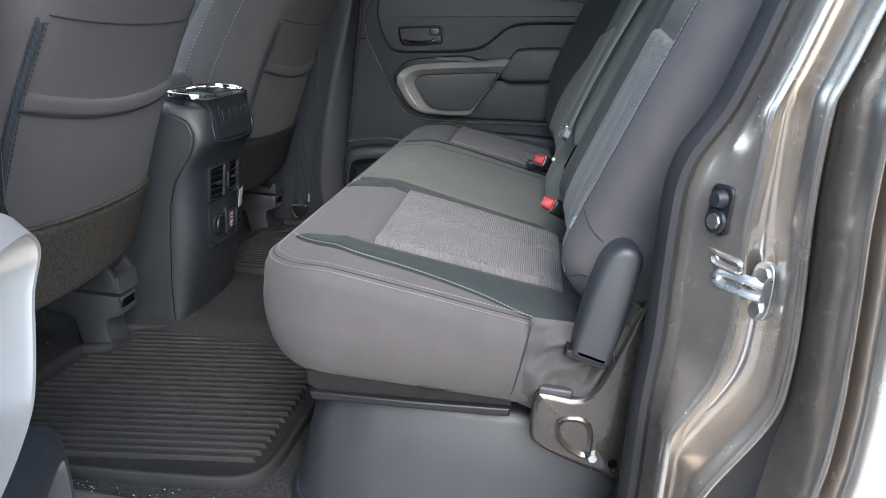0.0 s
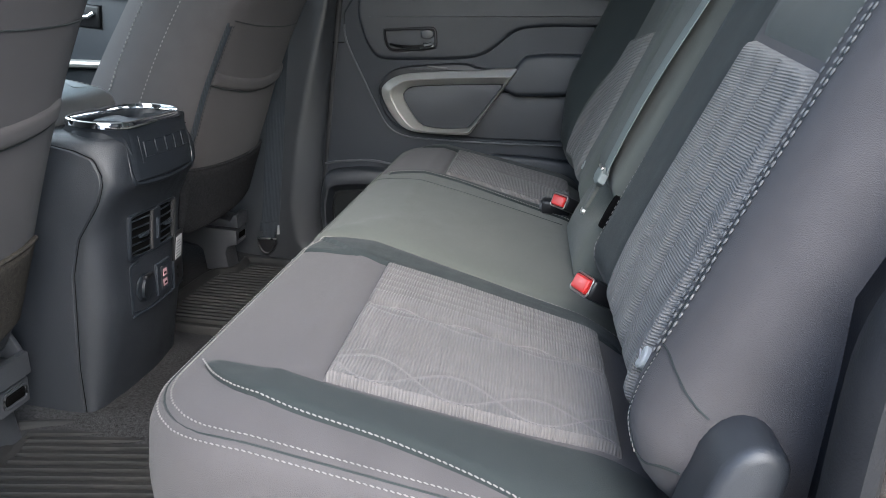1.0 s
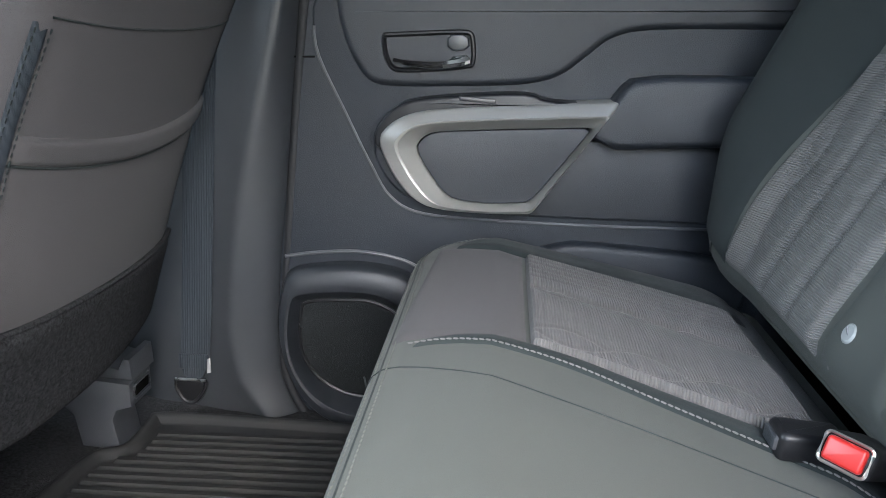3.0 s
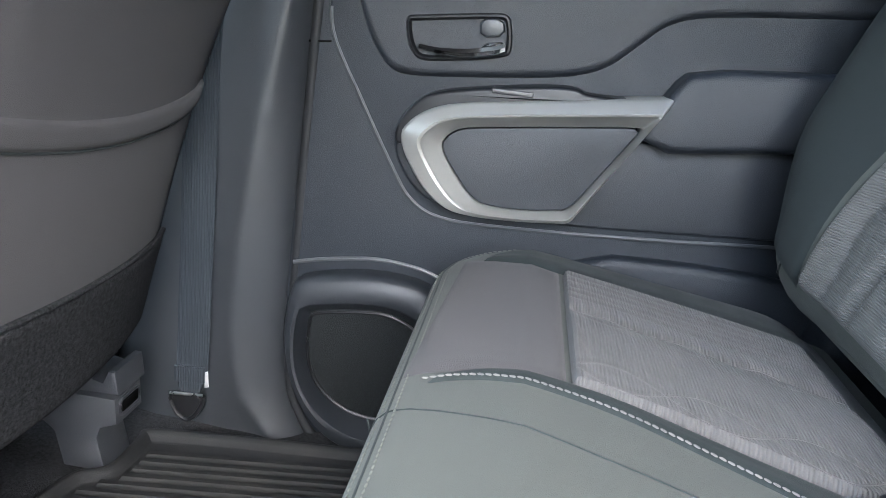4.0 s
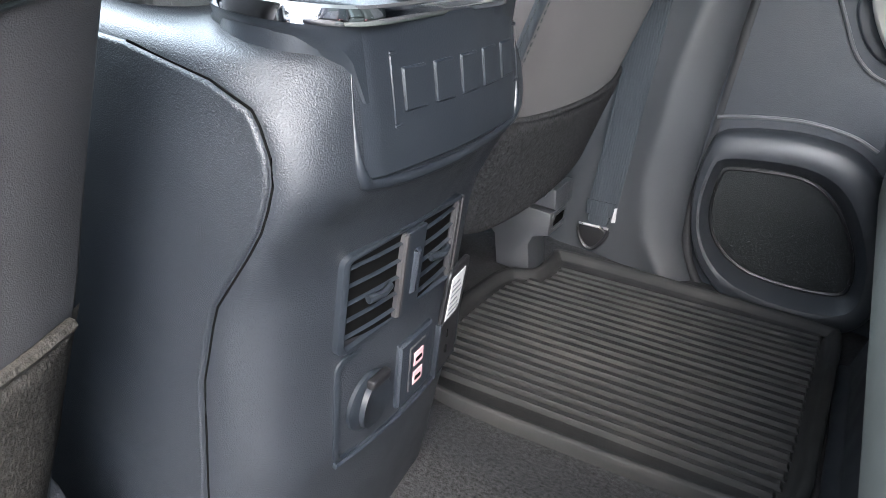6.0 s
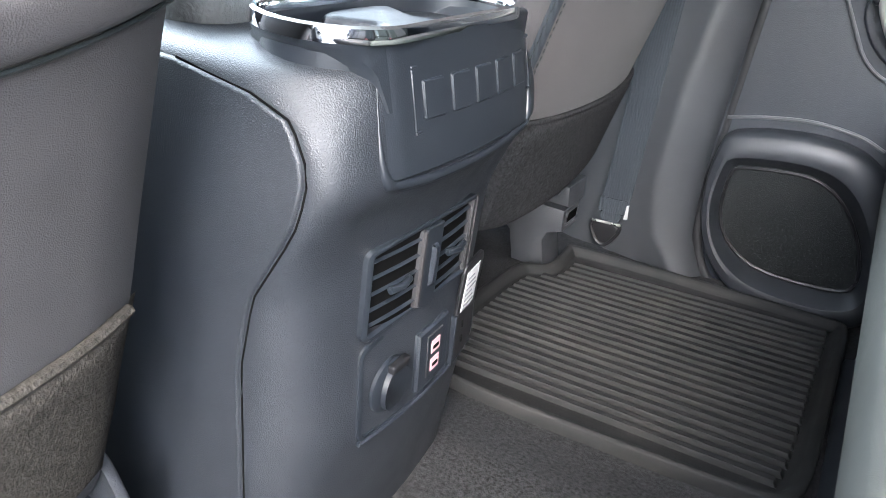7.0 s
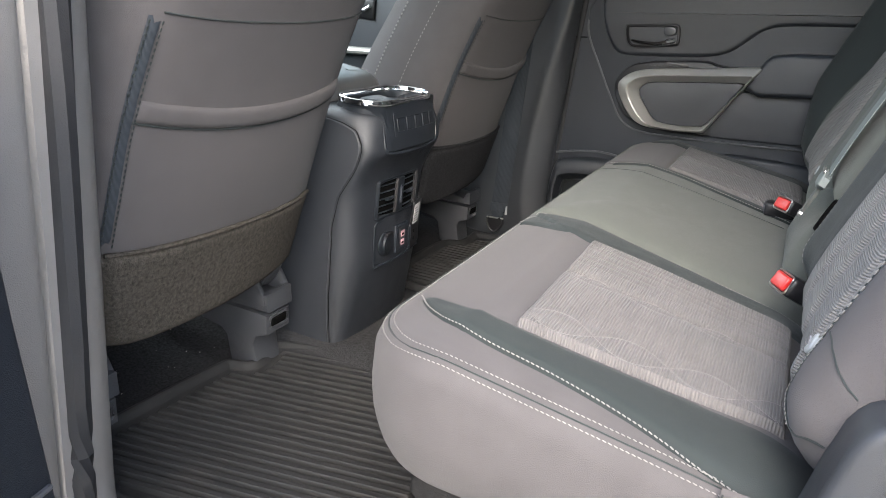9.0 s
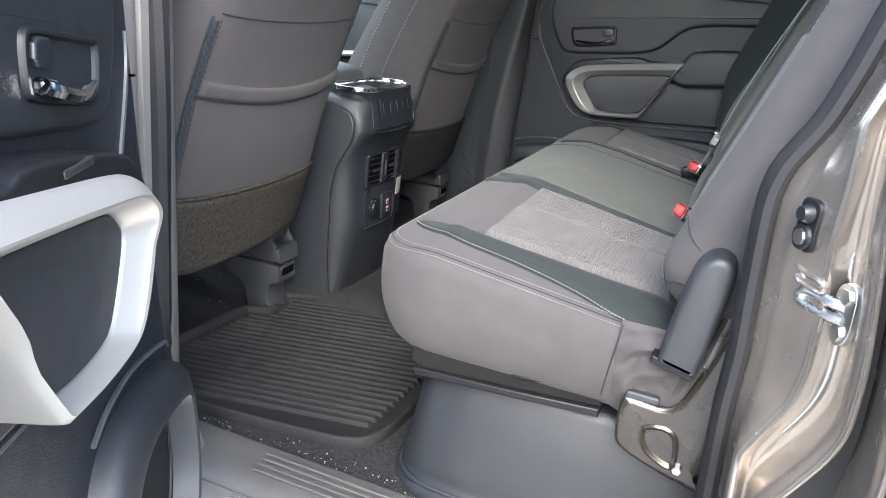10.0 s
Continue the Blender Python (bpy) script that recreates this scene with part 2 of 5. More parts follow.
def prism(poly, d0, d1, F, r=0.004, back=False):
    """An outline (a, b) raised from depth d0 to d1 through F(a, b, d), with the d1 edge rounded by r."""
    sgn = 1 if d1 > d0 else -1
    steps = [(0, d1 - sgn * r), (0.08 * r, d1 - sgn * 0.6 * r), (0.3 * r, d1 - sgn * 0.28 * r), (0.62 * r, d1 - sgn * 0.07 * r), (r, d1)]
    if back:
        steps = [(r, d0), (0.3 * r, d0 + sgn * 0.3 * r), (0, d0 + sgn * r)] + steps
    else:
        steps = [(0, d0)] + steps
    return rings_mesh([[F(a, b, d) for a, b in inset(poly, i)] for i, d in steps])


def FX(a, b, d):      # outline in y, z; depth along x
    return (d, a, b)


def FY(a, b, d):      # outline in x, z; depth along y
    return (a, d, b)


def FZ(a, b, d):      # outline in x, y; depth along z
    return (a, b, d)


def rounded(a0, a1, b0, b1, r, n=5):
    pts = []
    for ca, cb, t0 in ((a1 - r, b1 - r, 0), (a0 + r, b1 - r, 90), (a0 + r, b0 + r, 180), (a1 - r, b0 + r, 270)):
        for i in range(n + 1):
            t = radians(t0 + 90 * i / n)
            pts.append((ca + r * math.cos(t), cb + r * math.sin(t)))
    return pts


def block(x0, x1, y0, y1, z0, z1, r=0.004):
    return prism(rounded(x0, x1, y0, y1, max(r, 1e-4), 3), z0, z1, FZ, r, back=True)


def tube(pts, r, closed=False, n=8, flat=1.0, up=(0, 0, 1)):
    """A round rod along pts; r may be a list. flat: how far it is squashed along up."""
    P = [Vector(p) for p in pts]
    rings = []
    for i, p in enumerate(P):
        a = P[i - 1] if (i or closed) else p
        b = P[(i + 1) % len(P)] if (i < len(P) - 1 or closed) else p
        d = (b - a).normalized()
        u = Vector(up)
        u = u - d * u.dot(d)
        if u.length < 1e-4:
            u = d.orthogonal()
        u.normalize()
        v = d.cross(u)
        rr = r[i] if isinstance(r, (list, tuple)) else r
        rings.append([p + v * (rr * math.cos(2 * math.pi * k / n)) + u * (rr * flat * math.sin(2 * math.pi * k / n)) for k in range(n)])
    if closed:
        return rings_mesh(rings + [rings[0]], False, False)
    return rings_mesh(rings)


def strap(pts, wide, width, thick):
    """A flat band along pts; wide gives its width's direction."""
    P, w = [Vector(p) for p in pts], Vector(wide).normalized()
    rings = []
    for i, p in enumerate(P):
        d = (P[min(i + 1, len(P) - 1)] - P[max(i - 1, 0)]).normalized()
        ww = (w - d * w.dot(d)).normalized()
        nn = d.cross(ww)
        e = [(-0.5, -0.3), (-0.47, -0.5), (0.47, -0.5), (0.5, -0.3), (0.5, 0.3), (0.47, 0.5), (-0.47, 0.5), (-0.5, 0.3)]
        rings.append([p + ww * (a * width) + nn * (b * thick) for a, b in e])
    return rings_mesh(rings)


def stitches(pts, length=0.0052, gap=0.0009, r=0.0007, slant=0.0, side=(0, 0, 1), wide=2.2):
    """A seam's stitches, small spindles along pts."""
    V, Fc = [], []
    for p, d in even(pts, length + gap):
        u = Vector(side)
        u = (u - d * u.dot(d)).normalized()
        v = d.cross(u)
        d = (d + v * slant).normalized()
        v = d.cross(u)
        b = len(V)
        for k, rr in ((-0.5, 0.45), (-0.28, 1.0), (0.28, 1.0), (0.5, 0.45)):
            for c in range(5):
                t = 2 * math.pi * c / 5
                V.append(p + d * (k * length) + (u * math.sin(t) + v * (math.cos(t) * wide)) * (r * rr))
        for k in range(3):
            for c in range(5):
                e = (c + 1) % 5
                Fc.append((b + k * 5 + c, b + k * 5 + e, b + k * 5 + 5 + e, b + k * 5 + 5 + c))
        Fc.append(tuple(b + c for c in range(5)))
        Fc.append(tuple(b + 15 + c for c in range(5)))
    me = bpy.data.meshes.new("tmp")
    me.from_pydata([tuple(v) for v in V], [], Fc)
    bm = bmesh.new()
    bm.from_mesh(me)
    bpy.data.meshes.remove(me)
    return bm


def smooth01(t):
    t = max(0.0, min(1.0, t))
    return t * t * (3 - 2 * t)


def dist_in(poly, a, b):
    """Distance from a point inside an outline to its edge, and how far that edge faces -a."""
    P = np.array(poly)
    Q = np.roll(P, -1, 0)
    e = Q - P
    w = np.array((a, b)) - P
    t = np.clip((w * e).sum(1) / np.maximum((e * e).sum(1), 1e-12), 0, 1)
    v = w - e * t[:, None]
    d = np.hypot(v[:, 0], v[:, 1])
    i = int(d.argmin())
    return float(d[i]), max(0.0, float(v[i, 0]) / max(float(d[i]), 1e-6))


def pad(outline, lows, top, F, rings=16):
    """A cushion: lows are (inset, height) rings from its foot up to its rim, top(a, b) its upper face."""
    ca = sum(p[0] for p in outline) / len(outline)
    cb = sum(p[1] for p in outline) / len(outline)
    R = [[F(a, b, h) for a, b in inset(outline, i)] for i, h in lows]
    for k in range(rings):
        s = 1 - (k / rings) ** 1.25 - (0.004 if k == 0 else 0)
        R.append([F(a, b, top(a, b)) for a, b in ((ca + (p[0] - ca) * s, cb + (p[1] - cb) * s) for p in outline)])
    bm = rings_mesh(R, True, False)
    bm.verts.ensure_lookup_table()
    n = len(outline)
    last = bm.verts[len(R) * n - n:len(R) * n]
    c = bm.verts.new(F(ca, cb, top(ca, cb)))
    for i in range(n):
        bm.faces.new((last[i], last[(i + 1) % n], c))
    return bm


def panel(edge0, edge1, top, F, puff=0.003, nu=28, nv=14, relief=None, foot=-0.0015):
    """A sewn panel between two edges (lists of (a, b)), lying on top(a, b), with sunk rims. relief(u, v): extra height."""
    e0, e1 = spline(edge0, nu), spline(edge1, nu)
    bm = bmesh.new()
    V = []
    for i in range(nu):
        row = []
        for j in range(nv):
            u, v = i / (nu - 1), j / (nv - 1)
            a = e0[i][0] * (1 - v) + e1[i][0] * v
            b = e0[i][1] * (1 - v) + e1[i][1] * v
            ring = min(i, nu - 1 - i, j, nv - 1 - j)
            h = foot if ring == 0 else puff * (0.75 if ring == 1 else 1.0)
            if relief:
                h += relief(u, v)
            row.append(bm.verts.new(F(a, b, top(a, b) + h)))
        V.append(row)
    for i in range(nu - 1):
        for j in range(nv - 1):
            bm.faces.new((V[i][j], V[i + 1][j], V[i + 1][j + 1], V[i][j + 1]))
    return bm

# ---- the cab's shell ----
FLOOR_Z = -0.014


def floor_height(x, y):
    t = 0.030 * smooth01((0.26 - abs(y - YC)) / 0.16)          # low tunnel in the middle
    toe = 0.10 * smooth01((-0.72 - x) / 0.5)
    return FLOOR_Z + t + toe


def sheet(x0, x1, y0, y1, nx, ny, f, thick):
    bm = bmesh.new()
    T = [[bm.verts.new((x0 + (x1 - x0) * i / nx, y0 + (y1 - y0) * j / ny, 0)) for j in range(ny + 1)] for i in range(nx + 1)]
    for r in T:
        for v in r:
            v.co.z = f(v.co.x, v.co.y)
    for i in range(nx):
        for j in range(ny):
            bm.faces.new((T[i][j], T[i + 1][j], T[i + 1][j + 1], T[i][j + 1]))
    g = bmesh.ops.extrude_face_region(bm, geom=bm.faces[:])
    for v in g["geom"]:
        if isinstance(v, bmesh.types.BMVert):
            v.co.z -= thick
    return bm


def wobble(x, y):
    return floor_height(x, y) + 0.0022 * noise.noise((x * 22, y * 22, 0.3)) + 0.0012 * noise.noise((x * 70, y * 70, 1.3))


solo("floor", sheet(-1.75, 0.62, 0.825, 2.36, 110, 80, wobble, 0.03), CARPET, "charcoal cut-pile carpet on the cab floor", "carpet", "structure")

ground_bm = bmesh.new()
bmesh.ops.create_grid(ground_bm, x_segments=40, y_segments=40, size=600)
for v in ground_bm.verts:
    v.co.z = -0.60
solo("ground", ground_bm, ASPHALT, "grey asphalt lot under the vehicle", "ground", "structure", smooth=False)


def wall_with_opening(F, outer, hole, d0, d1):
    """A slab with one opening through it; outer and hole have matching points."""
    bm = bmesh.new()
    n = len(outer)
    A = [[bm.verts.new(F(a, b, d)) for a, b in p] for d in (d0, d1) for p in (outer, hole)]
    for i in range(n):
        j = (i + 1) % n
        bm.faces.new((A[0][i], A[0][j], A[1][j], A[1][i]))
        bm.faces.new((A[2][i], A[2][j], A[3][j], A[3][i]))
        bm.faces.new((A[0][i], A[0][j], A[2][j], A[2][i]))
        bm.faces.new((A[1][i], A[1][j], A[3][j], A[3][i]))
    return bm


def rect(a0, a1, b0, b1):
    return [(a0, b0), (a1, b0), (a1, b1), (a0, b1)]


solo("ceiling", block(-1.25, 0.66, 0.80, 2.27, 1.21, 1.26, 0.02), HEADLINER, "pale cloth headliner under the roof", "ceiling", "structure")
solo("wall_rear", wall_with_opening(FX, rect(0.72, 2.36, -0.05, 1.21), rect(0.90, 2.16, 0.82, 1.17), 0.60, 0.66), PLASTIC,
     "dark rear cab wall with a window opening", "wall", "structure", smooth=False)
solo("wall_far_rear", wall_with_opening(FY, rect(-0.40, 0.60, 0.76, 1.21), rect(-0.36, 0.50, 0.79, 1.18), 2.30, 2.36), PLASTIC,
     "dark window surround over the closed door", "wall", "structure", smooth=False)
solo("wall_far_front", wall_with_opening(FY, rect(-1.75, -0.62, 0.64, 1.21), rect(-1.55, -0.68, 0.69, 1.18), 2.30, 2.36), PLASTIC,
     "dark window surround of the front cab", "wall", "structure", smooth=False)
solo("wall_near_front", wall_with_opening(FY, rect(-1.75, -0.62, -0.05, 1.21), rect(-1.55, -0.68, 0.66, 1.18), 0.70, 0.76), PLASTIC,
     "dark front door inside with its window opening", "wall", "structure", smooth=False)
solo("window_far_rear", block(-0.37, 0.51, 2.326, 2.331, 0.78, 1.19, 0.001), PRIVACY, "dark tinted window over the far rear door", "window", "structure")
solo("window_rear", block(0.626, 0.631, 0.89, 2.17, 0.81, 1.18, 0.001), PRIVACY, "dark tinted window in the rear cab wall", "window", "structure")
solo("window_far_front", block(-1.56, -0.67, 2.326, 2.331, 0.68, 1.19, 0.001), CLEAR, "lightly tinted front door window", "window", "structure")
solo("window_near_front", block(-1.56, -0.67, 0.728, 0.733, 0.65, 1.19, 0.001), CLEAR, "lightly tinted front door window beside the pillar", "window", "structure")
solo("window_screen", prism([(-1.24, 1.222), (-1.79, 0.69), (-1.795, 0.695), (-1.245, 1.227)], 0.70, 2.36, FY, 0.0005), CLEAR, "clear sloping windscreen ahead of the seats", "window", "structure")
solo("wall_front", block(-1.80, -1.75, 0.70, 2.36, -0.05, 0.70, 0.01), GLASS_TINT, "dark dashboard wall below the windscreen", "wall", "structure")

# black plate added so that the slit beside the far door reads as shade
solo("trim_gap_plate_far", block(-0.80, 0.66, 2.376, 2.398, -0.30, 0.76, 0.004), BLACK, "black plate added behind the far door trim to darken its gap", "car body", "structure")
solo("wall_far_skin", block(-1.75, 0.66, 2.40, 2.44, -0.30, 0.78, 0.01), PAINT, "bronze-grey painted outer skin of the far side", "car body", "structure")

# ---- rear doors: one build, shut on the far side and swung open on the near side ----


def far_place(s, n, z):
    return (s, 2.372 - n, z)


OPEN_AT, OPEN_BY = (-0.380, 0.612), radians(63.7)


def near_place(s, n, z):
    s += 0.415
    n -= 0.08 * (z - 0.5)
    c, k = math.cos(OPEN_BY), math.sin(OPEN_BY)
    return (OPEN_AT[0] + s * c + n * k, OPEN_AT[1] - s * k + n * c, z - 0.010)


def door(name, W, label):
    """A door's inner trim. W(s, n, z): s runs rearwards, n towards the cabin."""
    d = thing(name, label, "car door", W(-0.42, 0, 0), kind="structure")

    def add(pname, bm, mat, plabel="", parent=None, sharp=35):
        return part(pname, bm, mat, parent or d, plabel, sharp)

    def P(poly, n0, n1, r=0.004, back=False):
        return prism(poly, n0, n1, lambda a, b, dd: W(a, dd, b), r, back)

    def resample(poly, m):
        P2 = poly + [poly[0]]
        L = [0.0]
        for a, b in zip(P2, P2[1:]):
            L.append(L[-1] + math.hypot(b[0] - a[0], b[1] - a[1]))
        return [(float(np.interp(L[-1] * k / m, L, [p[0] for p in P2])), float(np.interp(L[-1] * k / m, L, [p[1] for p in P2]))) for k in range(m)]

    shell = chaikin([(-0.43, 0.79), (-0.415, 0.50), (-0.428, 0.31), (-0.434, 0.20), (-0.424, 0.05), (-0.385, -0.02), (-0.28, -0.045),
                     (0.20, -0.05), (0.42, 0.10), (0.60, 0.42), (0.60, 0.79)], 2)
    add("shell", P(shell, -0.07, 0.034, 0.012), PLASTIC)
    # upper trim, proud of the lower one along a pale line
    line = spline([(-0.386, 0.665), (-0.378, 0.60), (-0.331, 0.515), (-0.284, 0.435), (-0.250, 0.388), (-0.200, 0.366), (-0.099, 0.366),
                   (0.082, 0.377), (0.258, 0.392), (0.44, 0.405), (0.56, 0.415)], 46)
    upper = [(p[0], p[1]) for p in line] + [(0.56, 0.78), (-0.30, 0.78), (-0.345, 0.74)]
    add("upper_trim", P(upper, 0.0, 0.041, 0.005), PLASTIC)
    add("trim_line", tube([W(a, 0.042, b) for a, b in inset(upper, 0.003)[2:44]], 0.0026, n=6), LINE, "thin pale accent line")
    add("trim_split", tube([W(-0.420, 0.0345, 0.588), W(-0.38, 0.0345, 0.592)], 0.0016, n=5), VOID)
    # soft panel round the handle, with its swept shoulder
    soft = chaikin([(-0.352, 0.690), (-0.342, 0.640), (-0.318, 0.590), (-0.292, 0.562), (-0.255, 0.560), (-0.15, 0.571), (-0.06, 0.582), (-0.01, 0.598), (0.028, 0.634), (0.055, 0.662), (0.10, 0.678),
                    (0.25, 0.692), (0.56, 0.720), (0.56, 0.775), (-0.28, 0.775), (-0.335, 0.74)], 2)
    add("soft_panel", P(soft, 0.02, 0.050, 0.012), VINYL, "grained soft-touch panel", sharp=60)
    lower_pad = chaikin([(-0.285, 0.47), (-0.255, 0.415), (-0.215, 0.388), (-0.10, 0.380), (0.10, 0.392), (0.56, 0.43), (0.56, 0.560), (0.24, 0.535), (0.05, 0.512), (-0.10, 0.50), (-0.25, 0.50)], 2)
    add("lower_panel", P(lower_pad, 0.02, 0.050, 0.005), VINYL)
    arm = chaikin([(0.030, 0.500), (0.24, 0.528), (0.56, 0.556), (0.60, 0.60), (0.56, 0.645), (0.25, 0.628), (0.098, 0.614), (0.075, 0.590)], 1)
    add("armrest", P(arm, 0.03, 0.092, 0.012), VINYL, "padded armrest", sharp=60)
    # switch ledge
    ledge = chaikin([(-0.274, 0.478), (-0.270, 0.505), (-0.245, 0.538), (-0.21, 0.552), (-0.10, 0.570), (-0.045, 0.575), (-0.028, 0.566), (0.06, 0.571), (0.07, 0.56), (-0.20, 0.52), (-0.26, 0.47)], 2)
    led = add("switch_ledge", P(ledge, 0.03, 0.087, 0.005), BLACK)
    sw = rounded(-0.152, -0.098, 0.5545, 0.5620, 0.002, 2)
    add("window_switch", P(sw, 0.06, 0.0880, 0.002), PLASTIC_TRIM, "window switch", led)
    # silver handle surround
    outer = [(-0.269, 0.484), (-0.253, 0.510), (-0.222, 0.530), (-0.176, 0.541), (-0.05, 0.559), (0.060, 0.5745), (0.080, 0.577), (0.070, 0.562), (0.030, 0.494), (-0.020, 0.410), (-0.027, 0.399), (-0.040, 0.397),
             (-0.10, 0.391), (-0.172, 0.389), (-0.207, 0.400), (-0.240, 0.432)]
    inner = [(-0.212, 0.476), (-0.204, 0.492), (-0.190, 0.503), (-0.168, 0.508), (-0.06, 0.5225), (0.038, 0.5345), (0.046, 0.534), (0.040, 0.522), (0.008, 0.472), (-0.026, 0.419), (-0.034, 0.413), (-0.045, 0.411),
             (-0.09, 0.404), (-0.142, 0.404), (-0.160, 0.411), (-0.186, 0.440)]
    outer, inner = chaikin(outer, 2), chaikin(inner, 2)

    def between(t):
        return [(a[0] * (1 - t) + b[0] * t, a[1] * (1 - t) + b[1] * t) for a, b in zip(outer, inner)]

    rings = [[W(a, nn + 0.010 * smooth01((b - 0.455) / 0.05) * smooth01(t / 0.45) * (1 - 0.9 * smooth01((t - 0.62) / 0.35)), b) for a, b in between(t)] for t, nn in
             ((0.0, 0.045), (0.0, 0.084), (0.03, 0.0905), (0.10, 0.095), (0.46, 0.100), (0.54, 0.0985), (0.60, 0.093), (0.95, 0.0830), (1.0, 0.0795), (1.0, 0.05))]
    add("handle_surround", rings_mesh(rings, False, False), SILVER, "satin silver trim round the door pull")
    add("pull_inlay", P(inset(resample(inner, 44), 0.0010), 0.03, 0.0800, 0.002), VINYL, "grained inlay")
    # inside handle in its bezel
    bez = chaikin([(-0.280, 0.637), (-0.262, 0.640), (-0.160, 0.654), (-0.144, 0.653), (-0.138, 0.640), (-0.134, 0.607), (-0.142, 0.598), (-0.235, 0.583), (-0.258, 0.583), (-0.272, 0.600)], 2)
    hb = add("handle_bezel", rings_mesh([[W(a, nn, b) for a, b in inset(bez, i)] for i, nn in
                                         ((0, 0.035), (0.0, 0.0515), (0.002, 0.0550), (0.0045, 0.0556), (0.007, 0.0530), (0.0085, 0.0455))], False, True), BLACK, "recessed handle bezel")
    cup = chaikin([(-0.262, 0.629), (-0.185, 0.640), (-0.183, 0.606), (-0.246, 0.598)], 1)
    add("handle_cup", P(cup, 0.040, 0.0468, 0.002), PLASTIC, "", hb)
    lock = chaikin([(-0.181, 0.644), (-0.150, 0.648), (-0.145, 0.626), (-0.177, 0.620)], 1)
    add("lock_lever", P(lock, 0.040, 0.059, 0.003), PLASTIC_SOFT, "", hb)
    lever = spline([W(-0.256, 0.055, 0.601), W(-0.225, 0.0605, 0.5985), W(-0.190, 0.064, 0.600), W(-0.160, 0.064, 0.6065), W(-0.146, 0.060, 0.612)], 18)
    add("release_lever", tube(lever, [0.0035 + 0.0035 * smooth01(i / 9) for i in range(18)], n=8), CHROME, "chrome release lever", hb)
    add("lever_root", P(chaikin([(-0.178, 0.597), (-0.148, 0.603), (-0.144, 0.619), (-0.175, 0.614)], 1), 0.042, 0.063, 0.004), CHROME, "", hb)
    # lower pocket and loudspeaker
    def shifted(pts, k):
        return chaikin([(a + 0.012, b - 0.009) for a, b in pts], k)

    pocket = chaikin([(-0.11, 0.345), (0.30, 0.360), (0.44, 0.30), (0.36, 0.08), (0.18, -0.02), (-0.12, -0.02)], 2)
    add("map_pocket", P(pocket, 0.0, 0.050, 0.014), PLASTIC)
    pod = shifted([(-0.424, 0.245), (-0.412, 0.262), (-0.36, 0.276), (-0.290, 0.286), (-0.215, 0.278), (-0.165, 0.235), (-0.12, 0.13), (-0.115, 0.02), (-0.18, -0.025), (-0.316, -0.020), (-0.380, 0.02), (-0.418, 0.09), (-0.432, 0.17)], 2)
    gr = shifted([(-0.400, 0.195), (-0.390, 0.205), (-0.330, 0.216), (-0.268, 0.221), (-0.215, 0.190), (-0.170, 0.120), (-0.158, 0.062), (-0.176, 0.040), (-0.290, 0.030), (-0.345, 0.045), (-0.385, 0.080), (-0.402, 0.13)], 2)

    po, gi = resample(pod, 72), resample(gr, 72)

    def mixp(t):
        return [(a[0] * (1 - t) + b[0] * t, a[1] * (1 - t) + b[1] * t) for a, b in zip(po, gi)]

    pod_ob = add("speaker_pod", rings_mesh([[W(a, nn, b) for a, b in mixp(t)] for t, nn in
                                            ((0, 0.0), (0.0, 0.048), (0.05, 0.058), (0.16, 0.065), (0.50, 0.070), (0.66, 0.068), (0.74, 0.062), (0.97, 0.037), (1.0, 0.034))], False, False), PLASTIC_FINE)
    add("speaker_grille", P(gi, 0.0, 0.035, 0.002), MESH, "fine dark loudspeaker grille", pod_ob)
    gi2 = inset(gi, 0.004)
    add("grille_rim", tube([W(a, 0.036, b) for a, b in gi2], 0.0028, closed=True, n=6), BLACK, "", pod_ob)
    lip = spline([(-0.415, 0.268), (-0.36, 0.281), (-0.290, 0.291), (-0.225, 0.286), (-0.185, 0.272)], 20)
    add("speaker_line", tube([W(a, 0.036, b) for a, b in lip], 0.0032, n=6), LINE, "pale accent line", pod_ob)
    return d


door("door_1", far_place, "closed charcoal rear door trim with a satin silver door pull")
door("door_2", near_place, "open charcoal rear door trim with a satin silver door pull")

# ---- far pillar with its trim, seal and front seat belt ----


RIDGE_Z, RIDGE_X = [-0.03, 0.05, 0.144, 0.323, 0.487, 0.638, 0.90, 1.21], [-0.418, -0.478, -0.497, -0.489, -0.467, -0.439, -0.40, -0.37]
EDGE_Z, EDGE_X = [-0.03, 0.047, 0.143, 0.28, 0.53, 0.642, 1.21], [-0.365, -0.411, -0.421, -0.419, -0.411, -0.406, -0.38]


